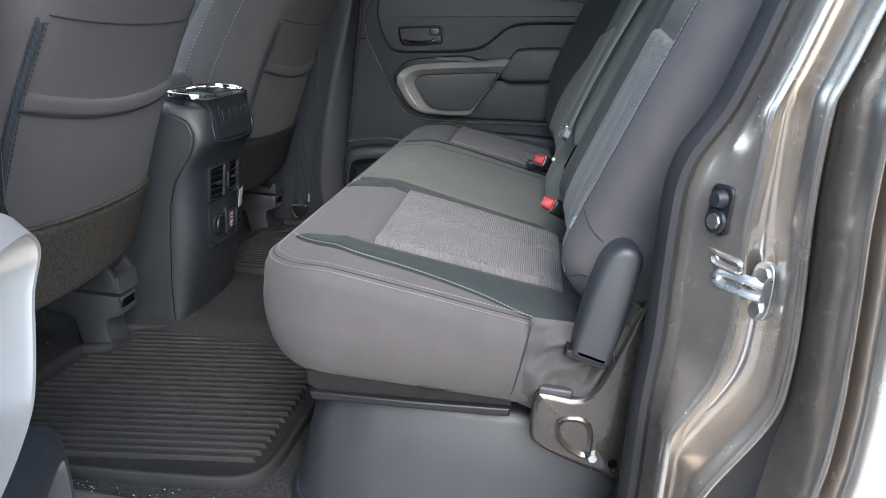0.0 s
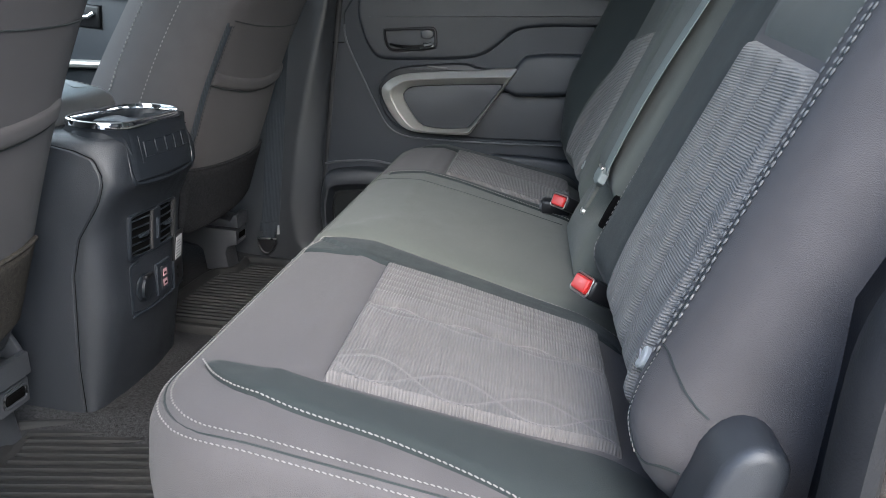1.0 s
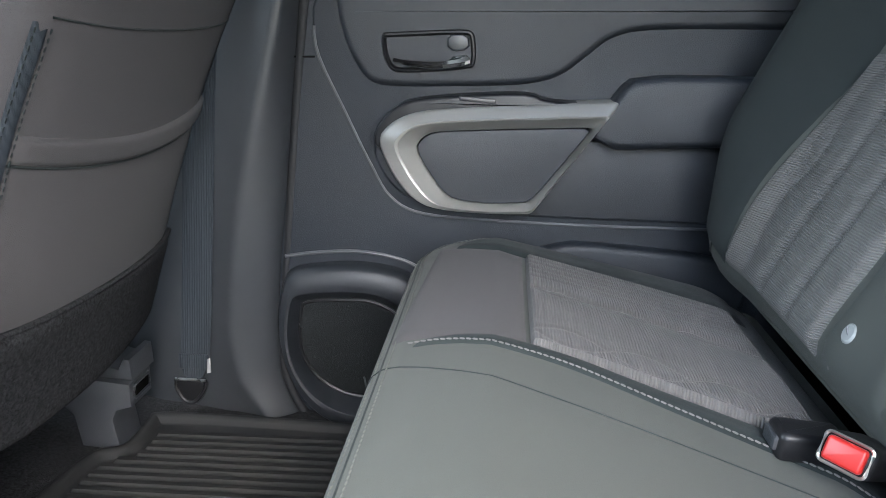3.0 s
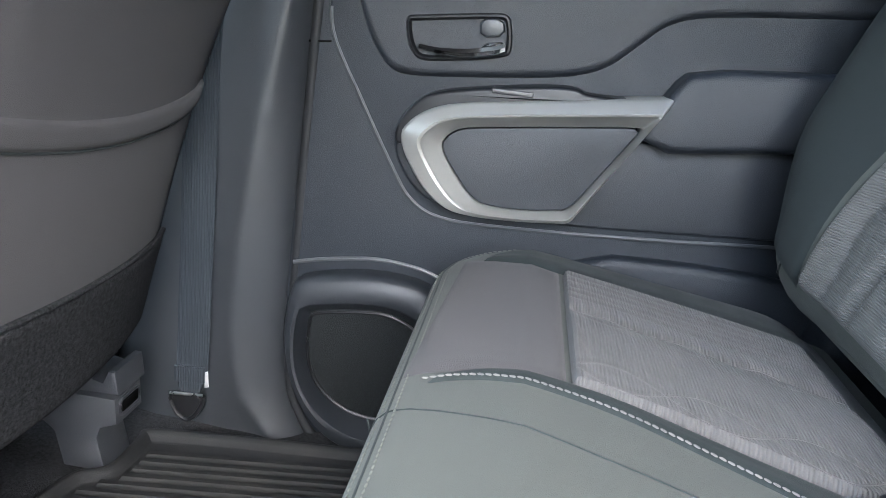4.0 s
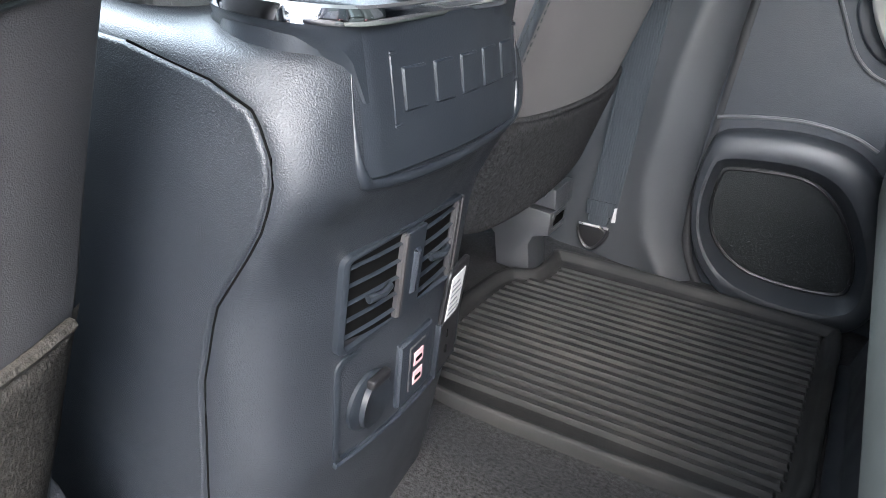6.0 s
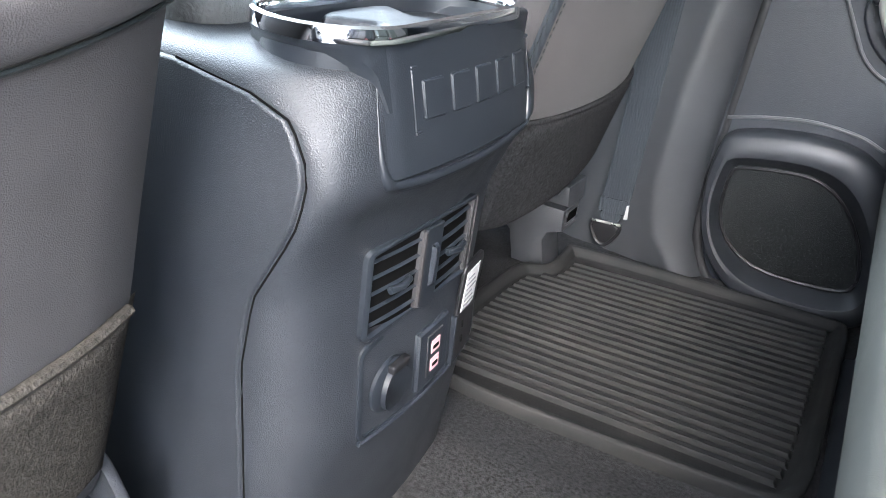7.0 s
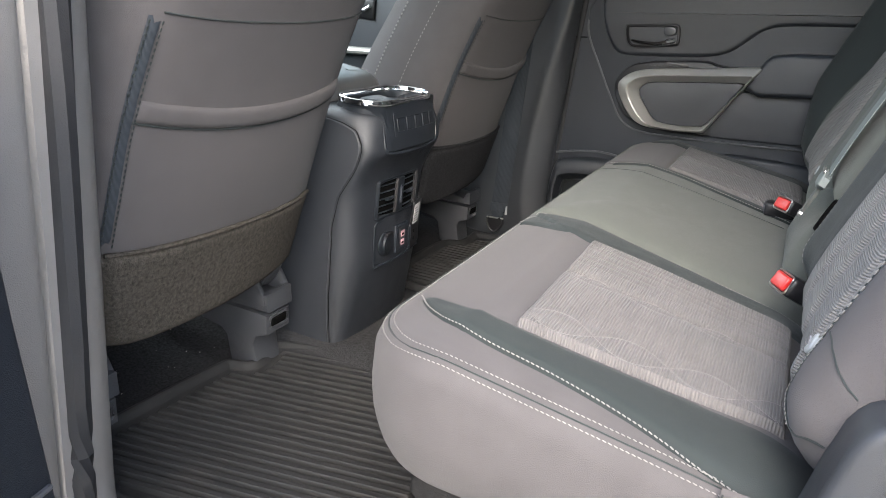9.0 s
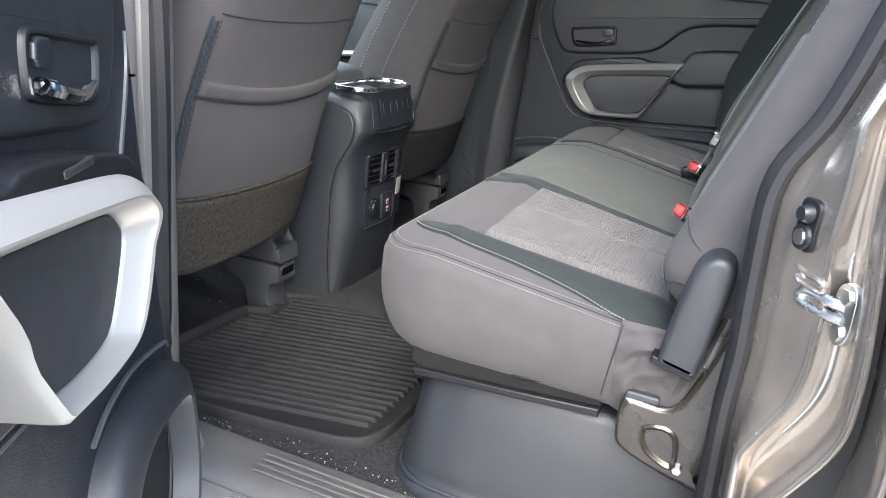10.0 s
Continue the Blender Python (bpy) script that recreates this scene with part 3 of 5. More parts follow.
def pillar(name, side, label):
    """side +1: far side. Trim of the centre pillar: a flat column with a soft ridge that sweeps out at its foot."""
    rows = []
    for k in range(48):
        z = -0.03 + 1.24 * k / 47
        y0 = 2.335 - 0.055 * smooth01((z - 0.72) / 0.4)
        if side > 0:
            r, e = float(np.interp(z, RIDGE_Z, RIDGE_X)), float(np.interp(z, EDGE_Z, EDGE_X))
        else:
            r, e = -0.491, -0.452 + 0.06 * smooth01((0.10 - z) / 0.12)
        prof = [(-0.72, 0.050), (-0.70, 0.004), (-0.645, -0.022), (r - 0.06, -0.029), (r - 0.018, -0.034), (r, -0.039), (r + 0.014, -0.037), (r * 0.4 + e * 0.6, -0.024),
                (e - 0.006, -0.008), (e, 0.012), (e, 0.060), (-0.72, 0.060)]
        prof = chaikin(prof, 1)
        rows.append([(x, (y0 + y) if side > 0 else (2 * YC - y0 - y + 0.058), z) for x, y in prof])
    ob = rings_mesh(rows)
    # one trim plastic; far side's shade and near side's light are coloured in
    return solo(name, ob, PILLAR_SHADED if side > 0 else PILLAR_LIT, label, "pillar", "structure", sharp=60)


pillar("wall_pillar_far", 1, "smooth plastic trim of the centre pillar, toned charcoal for its shaded side")
pillar("wall_pillar_near", -1, "plastic trim of the centre pillar, toned light grey for daylight by the open door")

belt = thing("front_seat_belt", "dark woven seat belt hanging on the pillar trim", "seat belt", (-0.552, 2.29, 0.05))
bp = [(-0.510, 2.262, 0.95), (-0.526, 2.276, 0.72), (-0.537, 2.282, 0.575), (-0.541, 2.286, 0.46), (-0.544, 2.288, 0.30), (-0.5475, 2.288, 0.12), (-0.550, 2.288, 0.075)]
part("webbing", strap(spline(bp, 30), (1, 0, 0.05), 0.050, 0.0016), WEB, belt)
part("sewn_end", prism([(-0.576, 0.066), (-0.527, 0.070), (-0.527, 0.096), (-0.576, 0.092)], 2.290, 2.2848, FY, 0.001), WEB, belt, "stitched belt end")
part("anchor_tab", prism(chaikin([(-0.573, 0.070), (-0.530, 0.074), (-0.536, 0.046), (-0.566, 0.044)], 1), 2.294, 2.286, FY, 0.002), WEB, belt)
loop = spline([(-0.580, 2.286, 0.046), (-0.580, 2.285, 0.030), (-0.566, 2.285, 0.008), (-0.548, 2.285, 0.006), (-0.532, 2.285, 0.030), (-0.530, 2.286, 0.046)], 18)
boot = [(-0.580, 0.046), (-0.580, 0.030), (-0.566, 0.008), (-0.548, 0.006), (-0.532, 0.030), (-0.530, 0.048)]
part("anchor_boot", prism(chaikin(boot, 1), 2.296, 2.2845, FY, 0.003), BLACK, belt, "black rubber boot of the anchor")
part("anchor_loop", tube(loop, 0.0038, n=7), BLACK, belt, "black anchor loop")
part("anchor_bar", tube([(-0.581, 2.283, 0.046), (-0.529, 2.283, 0.050)], 0.0024, n=7), STEEL, belt)
part("care_tag", prism([(-0.5275, 0.062), (-0.521, 0.064), (-0.523, 0.09), (-0.5275, 0.088)], 2.288, 2.2855, FY, 0.0005), PAPER, belt, "small white tag")
seal = spline([(-0.394, 2.340, 0.82), (-0.405, 2.344, 0.55), (-0.412, 2.345, 0.30), (-0.415, 2.344, 0.14), (-0.405, 2.341, 0.045), (-0.360, 2.337, -0.026), (-0.28, 2.334, -0.042), (0.1, 2.334, -0.047)], 70)
solo("trim_seal_far", tube(seal, 0.009, n=12, up=(0, 1, 0)), SEAL, "black rubber door seal along the far opening", "door seal", "structure")

# ---- rear bench ----
BENCH_X0, BENCH_X1 = -0.184, 0.300


def split_y(x):
    return 1.383 - 0.235 * max(0.0, x + 0.10)


def cushion_outline(y_out, inner, r_out, r_in, side):
    """Plan of a cushion whose outer end is at y_out; inner(x) is its other edge. side: +1 where the outer end has the larger y."""
    pts = []
    s = side
    cx, cy = BENCH_X0 + r_out, y_out - s * r_out
    for i in range(13):                                 # front outer corner
        t = radians(90 * i / 12)
        pts.append((cx - r_out * math.cos(t), cy + s * r_out * math.sin(t)))
    for x in np.linspace(cx + 0.01, BENCH_X1 - 0.035, 40):
        pts.append((float(x), y_out))
    for i in range(7):
        t = radians(90 * i / 6)
        pts.append((BENCH_X1 - 0.03 + 0.03 * math.sin(t), y_out - s * 0.03 * (1 - math.cos(t))))
    yi = inner(BENCH_X1)
    for f in np.linspace(0.08, 0.92, 14):
        pts.append((BENCH_X1, float(y_out - s * 0.03 + (yi - y_out + s * 0.05) * f)))
    for x in np.linspace(BENCH_X1 - 0.02, BENCH_X0 + r_in + 0.01, 20):
        pts.append((float(x), inner(float(x))))
    yf = inner(BENCH_X0)
    for i in range(8):
        t = radians(90 * i / 7)
        pts.append((BENCH_X0 + r_in * (1 - math.sin(t)), yf + s * r_in * (1 - math.cos(t))))
    for f in np.linspace(0.06, 0.94, 16):
        pts.append((BENCH_X0, float(yf + s * r_in + (cy - yf - s * r_in) * f)))
    return pts


RIM_D = [0.0, 0.002, 0.006, 0.012, 0.022, 0.036, 0.055, 0.085, 1.0]
RIM_Z = [0.040, 0.026, 0.016, 0.0105, 0.0065, 0.0036, 0.0015, 0.0, 0.0]


def cushion_top(outline):
    cache = {}

    def top(x, y):
        key = (round(x, 5), round(y, 5))
        if key not in cache:
            d, front = dist_in(outline, x, y)
            drop = float(np.interp(d / (1 + 1.3 * front * front), RIM_D, RIM_Z))
            sag = 0.004 * math.sin((y - 0.8) * 9) * smooth01((x + 0.1) / 0.2)
            cache[key] = 0.3735 - 0.135 * max(x, -0.075) + 0.06 * min(0.0, x + 0.075) - drop - 0.02 * smooth01((x - 0.20) / 0.1) + sag * 0.4
        return cache[key]
    return top


LOWS = [(0.090, 0.196), (0.062, 0.199), (0.034, 0.214), (0.022, 0.226), (0.014, 0.240), (0.008, 0.256), (0.003, 0.275), (0.001, 0.290), (0.0, 0.305)]


bench = thing("rear_bench", "grey cloth rear bench with ribbed inserts and pale stitching", "bench seat", (0.05, YC, 0.19))


def bench_cushion(outline, mat, label):
    top = cushion_top(outline)
    bm = pad(outline, LOWS, top, FZ, 40)
    for v in bm.verts:
        k = smooth01((v.co.x - 0.17) / 0.05) * smooth01((0.352 - v.co.z) / 0.03) * smooth01((0.90 - v.co.y) / 0.04)
        if k:
            v.co.y += k * (0.006 * math.sin(150 * v.co.x + 60 * v.co.z) + 0.008 * noise.noise((v.co.x * 30, v.co.z * 45, 2.0)))
    return part("cushion", bm, mat, bench, label, 60), top


near_plan = cushion_outline(0.838, lambda x: split_y(x) - 0.003, 0.115, 0.020, -1)
far_plan = cushion_outline(2 * YC - 0.838, lambda x: split_y(x) + 0.003, 0.115, 0.020, 1)


def quilted(u, v):
    """Padding of the insert: a smooth pad, a lengthwise groove and, beyond it, fine parallel tucks."""
    ends = smooth01(u / 0.03) * smooth01((1 - u) / 0.03)
    g = -0.0050 * math.exp(-abs(v - 0.58 - 0.008 * math.sin(u * 17)) / 0.022)
    g += 0.0030 * math.sin(math.pi * min(1.0, max(0.0, (v - 0.20) / 0.36)))
    for k in range(5):
        v0 = 0.70 + 0.06 * k + 0.005 * math.sin(u * 9 + k * 2.1)
        g -= 0.0016 * math.exp(-((v - v0) / 0.010) ** 2)
    for v0, amp in WAVES:
        d = abs(v - v0) - amp * abs(math.sin(u * 11.0))
        g -= 0.0016 * math.exp(-(d / 0.012) ** 2)
    return g * ends


WAVES = ((0.10, 0.075), (0.55, 0.048))


def wave_welts(edge0, edge1, top, owner):
    """Two chains of crossing pale seams sewn along an insert."""
    e0, e1 = spline(edge0, 81), spline(edge1, 81)
    for v0, amp in WAVES:
        for sg in (1, -1):
            path = []
            for k in range(2, 79):
                u = k / 80
                v = v0 + sg * amp * math.sin(u * 11.0)
                a, b = e0[k][0] * (1 - v) + e1[k][0] * v, e0[k][1] * (1 - v) + e1[k][1] * v
                path.append((a, b, top(a, b) + 0.0100 + quilted(u, v) + 0.0001))
            part("wave_welt", tube(path, 0.0013, n=6, flat=0.4), WELT, owner, "pale seam sewn in crossing waves")


def on(top, pts, up=0.0022):
    return [(x, y, top(x, y) + up) for x, y in pts]


near_cushion, top_n = bench_cushion(near_plan, GREY, "grey cloth cushion with a ribbed insert and dark bolsters")
W_OUT = [(-0.150, 0.961), (-0.128, 0.932), (-0.095, 0.906), (-0.050, 0.891), (0.030, 0.883), (0.110, 0.868), (0.180, 0.850), (0.262, 0.846)]
W_IN = [(-0.148, 0.965), (-0.100, 0.954), (-0.070, 0.949), (-0.040, 0.946), (0.030, 0.944), (0.110, 0.947), (0.180, 0.950), (0.262, 0.955)]
part("outer_bolster", panel(W_OUT, W_IN, top_n, FZ, 0.0055, 40, 10), DARK, near_cushion, "dark smooth cloth bolster")
V_IN = [(-0.166, 1.312), (-0.120, 1.291), (-0.070, 1.272), (-0.040, 1.260), (0.050, 1.250), (0.140, 1.233), (0.262, 1.212)]
V_OUT = [(-0.164, 1.318), (-0.148, 1.352), (-0.112, 1.373), (-0.050, 1.364), (0.050, 1.338), (0.140, 1.306), (0.262, 1.276)]
part("inner_bolster", panel(V_IN, V_OUT, top_n, FZ, 0.0046, 70, 16), DARK, near_cushion, "dark smooth cloth bolster")
part("insert", panel([(-0.037, 0.948), (0.05, 0.947), (0.14, 0.949), (0.228, 0.958)], [(-0.041, 1.257), (0.05, 1.249), (0.14, 1.232), (0.228, 1.215)], top_n, FZ, 0.0100, 110, 150, quilted),
     INSERT, near_cushion, "light grey ribbed quilted insert")
wave_welts([(-0.037, 0.948), (0.05, 0.947), (0.14, 0.949), (0.228, 0.958)], [(-0.041, 1.257), (0.05, 1.249), (0.14, 1.232), (0.228, 1.215)], top_n, near_cushion)
part("bolster_stitching", stitches(on(top_n, spline(W_OUT, 60), 0.0060), 0.0042, 0.0010, 0.0006, slant=0.30, wide=1.6), THREAD, near_cushion, "pale contrast stitching")
part("inner_stitching", stitches(on(top_n, spline(V_OUT, 60), 0.0040), 0.0046, 0.0012, 0.0005, 0.30, wide=2.0), THREAD, near_cushion, "pale contrast stitching")


front_run = list(range(len(near_plan) - 17, len(near_plan))) + list(range(0, 50))
for d in (0.0075, 0.0185):
    q = inset(near_plan, d)
    part("edge_stitching", stitches([(q[i][0], q[i][1], top_n(*q[i]) + 0.0010) for i in front_run], 0.0040, 0.0012, 0.0005, 0.30, wide=1.6), THREAD, near_cushion, "pale double stitching")
q = inset(near_plan, 0.013)
part("edge_seam", tube([(q[i][0], q[i][1], top_n(*q[i]) - 0.0004) for i in front_run], 0.0012, n=5), DARK, near_cushion)
seam_side = [(0.186 - 0.016 * t, 0.8375 + float(np.interp(0.343 - 0.138 * t, [0.20, 0.214, 0.240, 0.275, 0.305], [0.058, 0.034, 0.014, 0.003, 0.0])) - 0.0002, 0.343 - 0.138 * t) for t in np.linspace(0, 1, 14)]
part("side_seam", tube(seam_side, 0.0011, n=5), DARK, near_cushion)

gather = bmesh.new()
grid = []
for i in range(46):
    x = 0.184 + 0.104 * i / 45
    row = []
    for j in range(46):
        z = 0.203 + 0.146 * j / 45
        ang = math.atan2(0.350 - z, 0.268 - x + 0.02)
        far = math.hypot(0.350 - z, 0.268 - x)
        base = 0.838 + float(np.interp(z, [0.20, 0.214, 0.240, 0.275, 0.305], [0.058, 0.034, 0.014, 0.003, 0.0]))
        rim = min(1.0, i / 8) * min(1.0, j / 3, (45 - j) / 6)
        fold = 0.0062 * math.sin(ang * 15 + 30 * far + 2.0 * noise.noise((x * 25, z * 25, 1.0))) * smooth01(far / 0.03) + 0.006 * noise.noise((x * 34, z * 26, 5.0))
        row.append(gather.verts.new((x, base - 0.0006 - rim * (0.0075 + fold), z)))
    grid.append(row)
for i in range(45):
    for j in range(45):
        gather.faces.new((grid[i][j], grid[i + 1][j], grid[i + 1][j + 1], grid[i][j + 1]))
part("gathered_cloth", gather, GREY, near_cushion, "creased cloth gathered behind the side seam", 70)

far_cushion, top_f = bench_cushion(far_plan, SAGE, "plain sage-grey centre cushion with a ribbed insert at its end")
part("front_panel", panel([(-0.172, 1.842), (-0.120, 1.846), (-0.080, 1.842), (-0.040, 1.838)], [(-0.150, 2.145), (-0.110, 2.140), (-0.075, 2.130), (-0.040, 2.122)], top_f, FZ, 0.0045, 30, 30), GREY, far_cushion, "grey cloth front panel")
X_IN = [(-0.150, 1.8285), (-0.110, 1.834), (-0.060, 1.830), (0.000, 1.817), (0.090, 1.778), (0.181, 1.740), (0.262, 1.706)]
X_OUT = [(-0.148, 1.8305), (-0.105, 1.848), (-0.060, 1.850), (0.000, 1.842), (0.090, 1.812), (0.181, 1.786), (0.262, 1.765)]
part("inner_bolster", panel(X_IN, X_OUT, top_f, FZ, 0.0055, 40, 8), DARK, far_cushion, "dark smooth cloth bolster")
part("bolster_stitching", stitches(on(top_f, spline(X_IN, 60), 0.0055), slant=0.25), THREAD, far_cushion, "pale contrast stitching")
part("insert", panel([(-0.037, 1.848), (0.05, 1.828), (0.14, 1.800), (0.228, 1.776)], [(-0.037, 2.118), (0.05, 2.114), (0.14, 2.105), (0.228, 2.092)], top_f, FZ, 0.0100, 110, 150, quilted),
     INSERT, far_cushion, "light grey ribbed quilted insert")
wave_welts([(-0.037, 1.848), (0.05, 1.828), (0.14, 1.800), (0.228, 1.776)], [(-0.037, 2.118), (0.05, 2.114), (0.14, 2.105), (0.228, 2.092)], top_f, far_cushion)
part("outer_bolster", panel([(-0.130, 2.140), (-0.090, 2.132), (-0.040, 2.122), (0.05, 2.117), (0.14, 2.110), (0.262, 2.100)],
                            [(-0.125, 2.150), (-0.080, 2.185), (-0.040, 2.200), (0.05, 2.204), (0.14, 2.206), (0.262, 2.208)], top_f, FZ, 0.0055, 40, 10), DARK, far_cushion, "dark smooth cloth bolster")
front_far = list(range(len(far_plan) - 17, len(far_plan))) + list(range(0, 48))
for d in (0.0075, 0.0185):
    q = inset(far_plan, d)
    part("edge_stitching", stitches([(q[i][0], q[i][1], top_f(*q[i]) + 0.0010) for i in front_far], 0.0050, 0.0016, 0.0005, 0.15, wide=1.6), THREAD_SAGE, far_cushion, "pale double stitching")
q = inset(far_plan, 0.013)
part("edge_seam", tube([(q[i][0], q[i][1], top_f(*q[i]) - 0.0004) for i in front_far], 0.0012, n=5), DARK, far_cushion)
part("cross_seam", tube(on(top_f, spline([(-0.186, 1.796), (-0.16, 1.790), (-0.08, 1.772), (0.05, 1.735), (0.2, 1.69)], 30), 0.0002), 0.0009, n=5), DARK, far_cushion)

# ---- seat backs ----
LEAN_BACK = radians(20)


def FB(a, b, h):
    """Seat backs: a across the car, b up the back, h out of its face."""
    return (0.222 + b * math.sin(LEAN_BACK) - h * math.cos(LEAN_BACK), a, 0.40 + b * math.cos(LEAN_BACK) + h * math.sin(LEAN_BACK))


def back_outline(y0, y1, w0, w1, r0, r1):
    pts = []
    for ca, cb, r, t0 in ((y1 - r1, w1 - r1, r1, 0), (y0 + r0, w1 - r0, r0, 90), (y0 + r0, w0 + r0, r0, 180), (y1 - r1, w0 + r1, r1, 270)):
        for i in range(9):
            t = radians(t0 + 90 * i / 8)
            pts.append((ca + r * math.cos(t), cb + r * math.sin(t)))
    dense = []
    for p, q2 in zip(pts, pts[1:] + pts[:1]):
        L = math.hypot(q2[0] - p[0], q2[1] - p[1])
        m = max(1, int(L / 0.03))
        dense += [(p[0] + (q2[0] - p[0]) * k / m, p[1] + (q2[1] - p[1]) * k / m) for k in range(m)]
    return dense


BACK_D = [0, 0.003, 0.010, 0.022, 0.040, 0.065, 0.10, 1]
BACK_Z = [0.060, 0.042, 0.026, 0.014, 0.006, 0.002, 0, 0]
BACK_LOWS = [(0.05, -0.13), (0.012, -0.122), (0.0, -0.10), (-0.003, -0.06)]


def seat_back(side, label):
    """side -1: beside the open door; +1: its mirror image."""
    def m(y):
        return y if side < 0 else 2 * YC - y
    plan = back_outline(0.838, 1.392, -0.030, 0.70, 0.060, 0.025)

    def face(a, b):
        d, _ = dist_in(plan, a, b)
        bolster = 0.020 * smooth01((1.0 - a) / 0.11) + 0.012 * smooth01((a - 1.27) / 0.09)
        if side > 0:
            bolster += 0.060 * smooth01((0.985 - a) / 0.10) * smooth01((b + 0.04) / 0.22)
        return bolster - float(np.interp(d, BACK_D, BACK_Z)) - 0.012 * smooth01((0.02 - b) / 0.06)

    def FM(a, b, h):
        return FB(m(a), b, h)

    ob = part("backrest", pad(plan, BACK_LOWS, face, FM, 34), GREY if side < 0 else SAGE, bench, label, 60)
    hi = 0.305
    part("insert", panel([(0.940, 0.000), (0.951, 0.10), (0.967, 0.20), (0.986, hi - 0.012)], [(1.192, -0.005), (1.208, 0.10), (1.210, 0.20), (1.202, hi + 0.01)], face, FM, 0.0095, 60, 60,
                         lambda u, v: smooth01(u / 0.04) * smooth01((1 - u) / 0.06) * (-0.008 * math.exp(-((v - 0.42) / 0.035) ** 2) - 0.005 * math.exp(-((v - 0.74) / 0.03) ** 2) - 0.0025 * math.exp(-((v - 0.16 - 0.03 * math.sin(u * 14)) / 0.03) ** 2))), INSERT_BACK, ob, "light grey ribbed insert")
    part("upper_panel", panel([(0.986, hi - 0.010), (0.984, 0.45), (0.984, 0.57), (0.984, 0.66)], [(1.202, hi + 0.012), (1.198, 0.45), (1.19, 0.57), (1.18, 0.66)], face, FM, 0.005, 24, 16), SAGE, ob, "plain cloth upper panel")
    part("inner_band", panel([(1.196, -0.010), (1.213, 0.10), (1.215, 0.22), (1.206, 0.34), (1.202, 0.50), (1.188, 0.67)], [(1.340, -0.010), (1.352, 0.10), (1.356, 0.22), (1.356, 0.34), (1.352, 0.50), (1.345, 0.67)], face, FM, 0.005, 40, 10),
         DARK if side < 0 else SAGE, ob, "dark smooth cloth band" if side < 0 else "plain sage-grey cloth band")
    if side > 0:
        part("outer_band", panel([(0.846, 0.030), (0.844, 0.10), (0.844, 0.20), (0.844, 0.30), (0.844, 0.45), (0.844, 0.66)], [(0.934, -0.005), (0.946, 0.10), (0.962, 0.20), (0.981, 0.30), (0.979, 0.45), (0.979, 0.66)], face, FM, 0.005, 50, 20),
             DARK, ob, "dark smooth cloth band")
    rows2 = ([(0.911, 0.066), (0.909, 0.10), (0.920, 0.17), (0.925, 0.25), (0.925, 0.34), (0.925, 0.66)],
             [(0.922, 0.060), (0.928, 0.11), (0.938, 0.17), (0.943, 0.25), (0.943, 0.34), (0.943, 0.66)])
    if side > 0:
        rows2 = ([(1.222, 0.0), (1.236, 0.10), (1.238, 0.22), (1.229, 0.34), (1.226, 0.50), (1.212, 0.66)],)
    for row in rows2:
        part("bolster_stitching", stitches([FM(a, b, face(a, b) + 0.0016) for a, b in spline(row, 80)], 0.0052, 0.0026, 0.0009, 0.35, (-0.9, 0, 0.4), 2.2), THREAD, ob, "pale double stitching")
    if side < 0:
        part("band_stitching", stitches([FM(a, b, face(a, b) + 0.002) for a, b in spline([(1.338, 0.0), (1.352, 0.10), (1.356, 0.22), (1.356, 0.34), (1.352, 0.50), (1.345, 0.66)], 60)], 0.0050, 0.0026, 0.0006, 0.3, (-0.9, 0, 0.4), 2.2), THREAD, ob)
        part("insert_stitching", stitches([FM(a, b, face(a, b) + 0.002) for a, b in spline([(0.944, 0.08), (0.962, 0.20), (0.981, 0.30), (0.979, 0.45), (0.979, 0.66)], 60)], 0.0048, 0.003, 0.0008, 0.3, (-0.9, 0, 0.4), 2.2), THREAD, ob)
    path = spline([(0.918, 0.07), (0.930, 0.17), (0.934, 0.25), (0.934, 0.34), (0.934, 0.66)], 50)
    part("bolster_seam", tube([FM(a, b, face(a, b)) for a, b in path], 0.0012, n=5), DARK, ob)
    path = spline([(0.846, 0.012), (0.875, -0.004), (0.903, 0.012), (0.910, 0.040), (0.911, 0.066)], 40)
    part("foot_seam", tube([FM(a, b, face(a, b)) for a, b in path], 0.0011, n=5), DARK, ob)
    part("foot_stitching", stitches([FM(a - 0.003, b, face(a, b) + 0.0012) for a, b in path[12:]], 0.0030, 0.0012, 0.0004, 0.3, (-0.9, 0, 0.4), 1.5), THREAD, ob)
    path = spline([(0.912, 0.070), (0.90, 0.072), (0.88, 0.070), (0.845, 0.058)], 24)
    part("bolster_cross_seam", tube([FM(a, b, face(a, b) - 0.0002) for a, b in path], 0.0010, n=5), DARK, ob)
    for a, b in (((0.947, 0.042),) if side < 0 else ((0.974, 0.040), (1.242, 0.040))):
        base = Vector(FM(a, b, face(a, b) + 0.001))
        nrm = (Vector(FM(a, b, 1)) - Vector(FM(a, b, 0))).normalized()
        part("anchor_cap", tube([base - nrm * 0.004, base + nrm * 0.004, base + nrm * 0.0055], [0.0100, 0.0100, 0.008], n=16), CAPWHITE, ob, "small round pale anchor cap")
        mark = [base + nrm * 0.0052 + Vector((0, dy, dz)) for dy, dz in ((-0.004, -0.004), (0.004, 0.004))]
        part("cap_mark", tube(mark, 0.0012, n=5), INK, ob)
    return ob


seat_back(-1, "grey cloth seat back with a ribbed insert and pale double stitching")
seat_back(1, "seat back with a ribbed insert between dark and sage-grey cloth bands")



def flat_face(plan, depth=0.02):
    def face(a, b):
        d, _ = dist_in(plan, a, b)
        return depth - 0.75 * float(np.interp(d, BACK_D, BACK_Z))
    return face


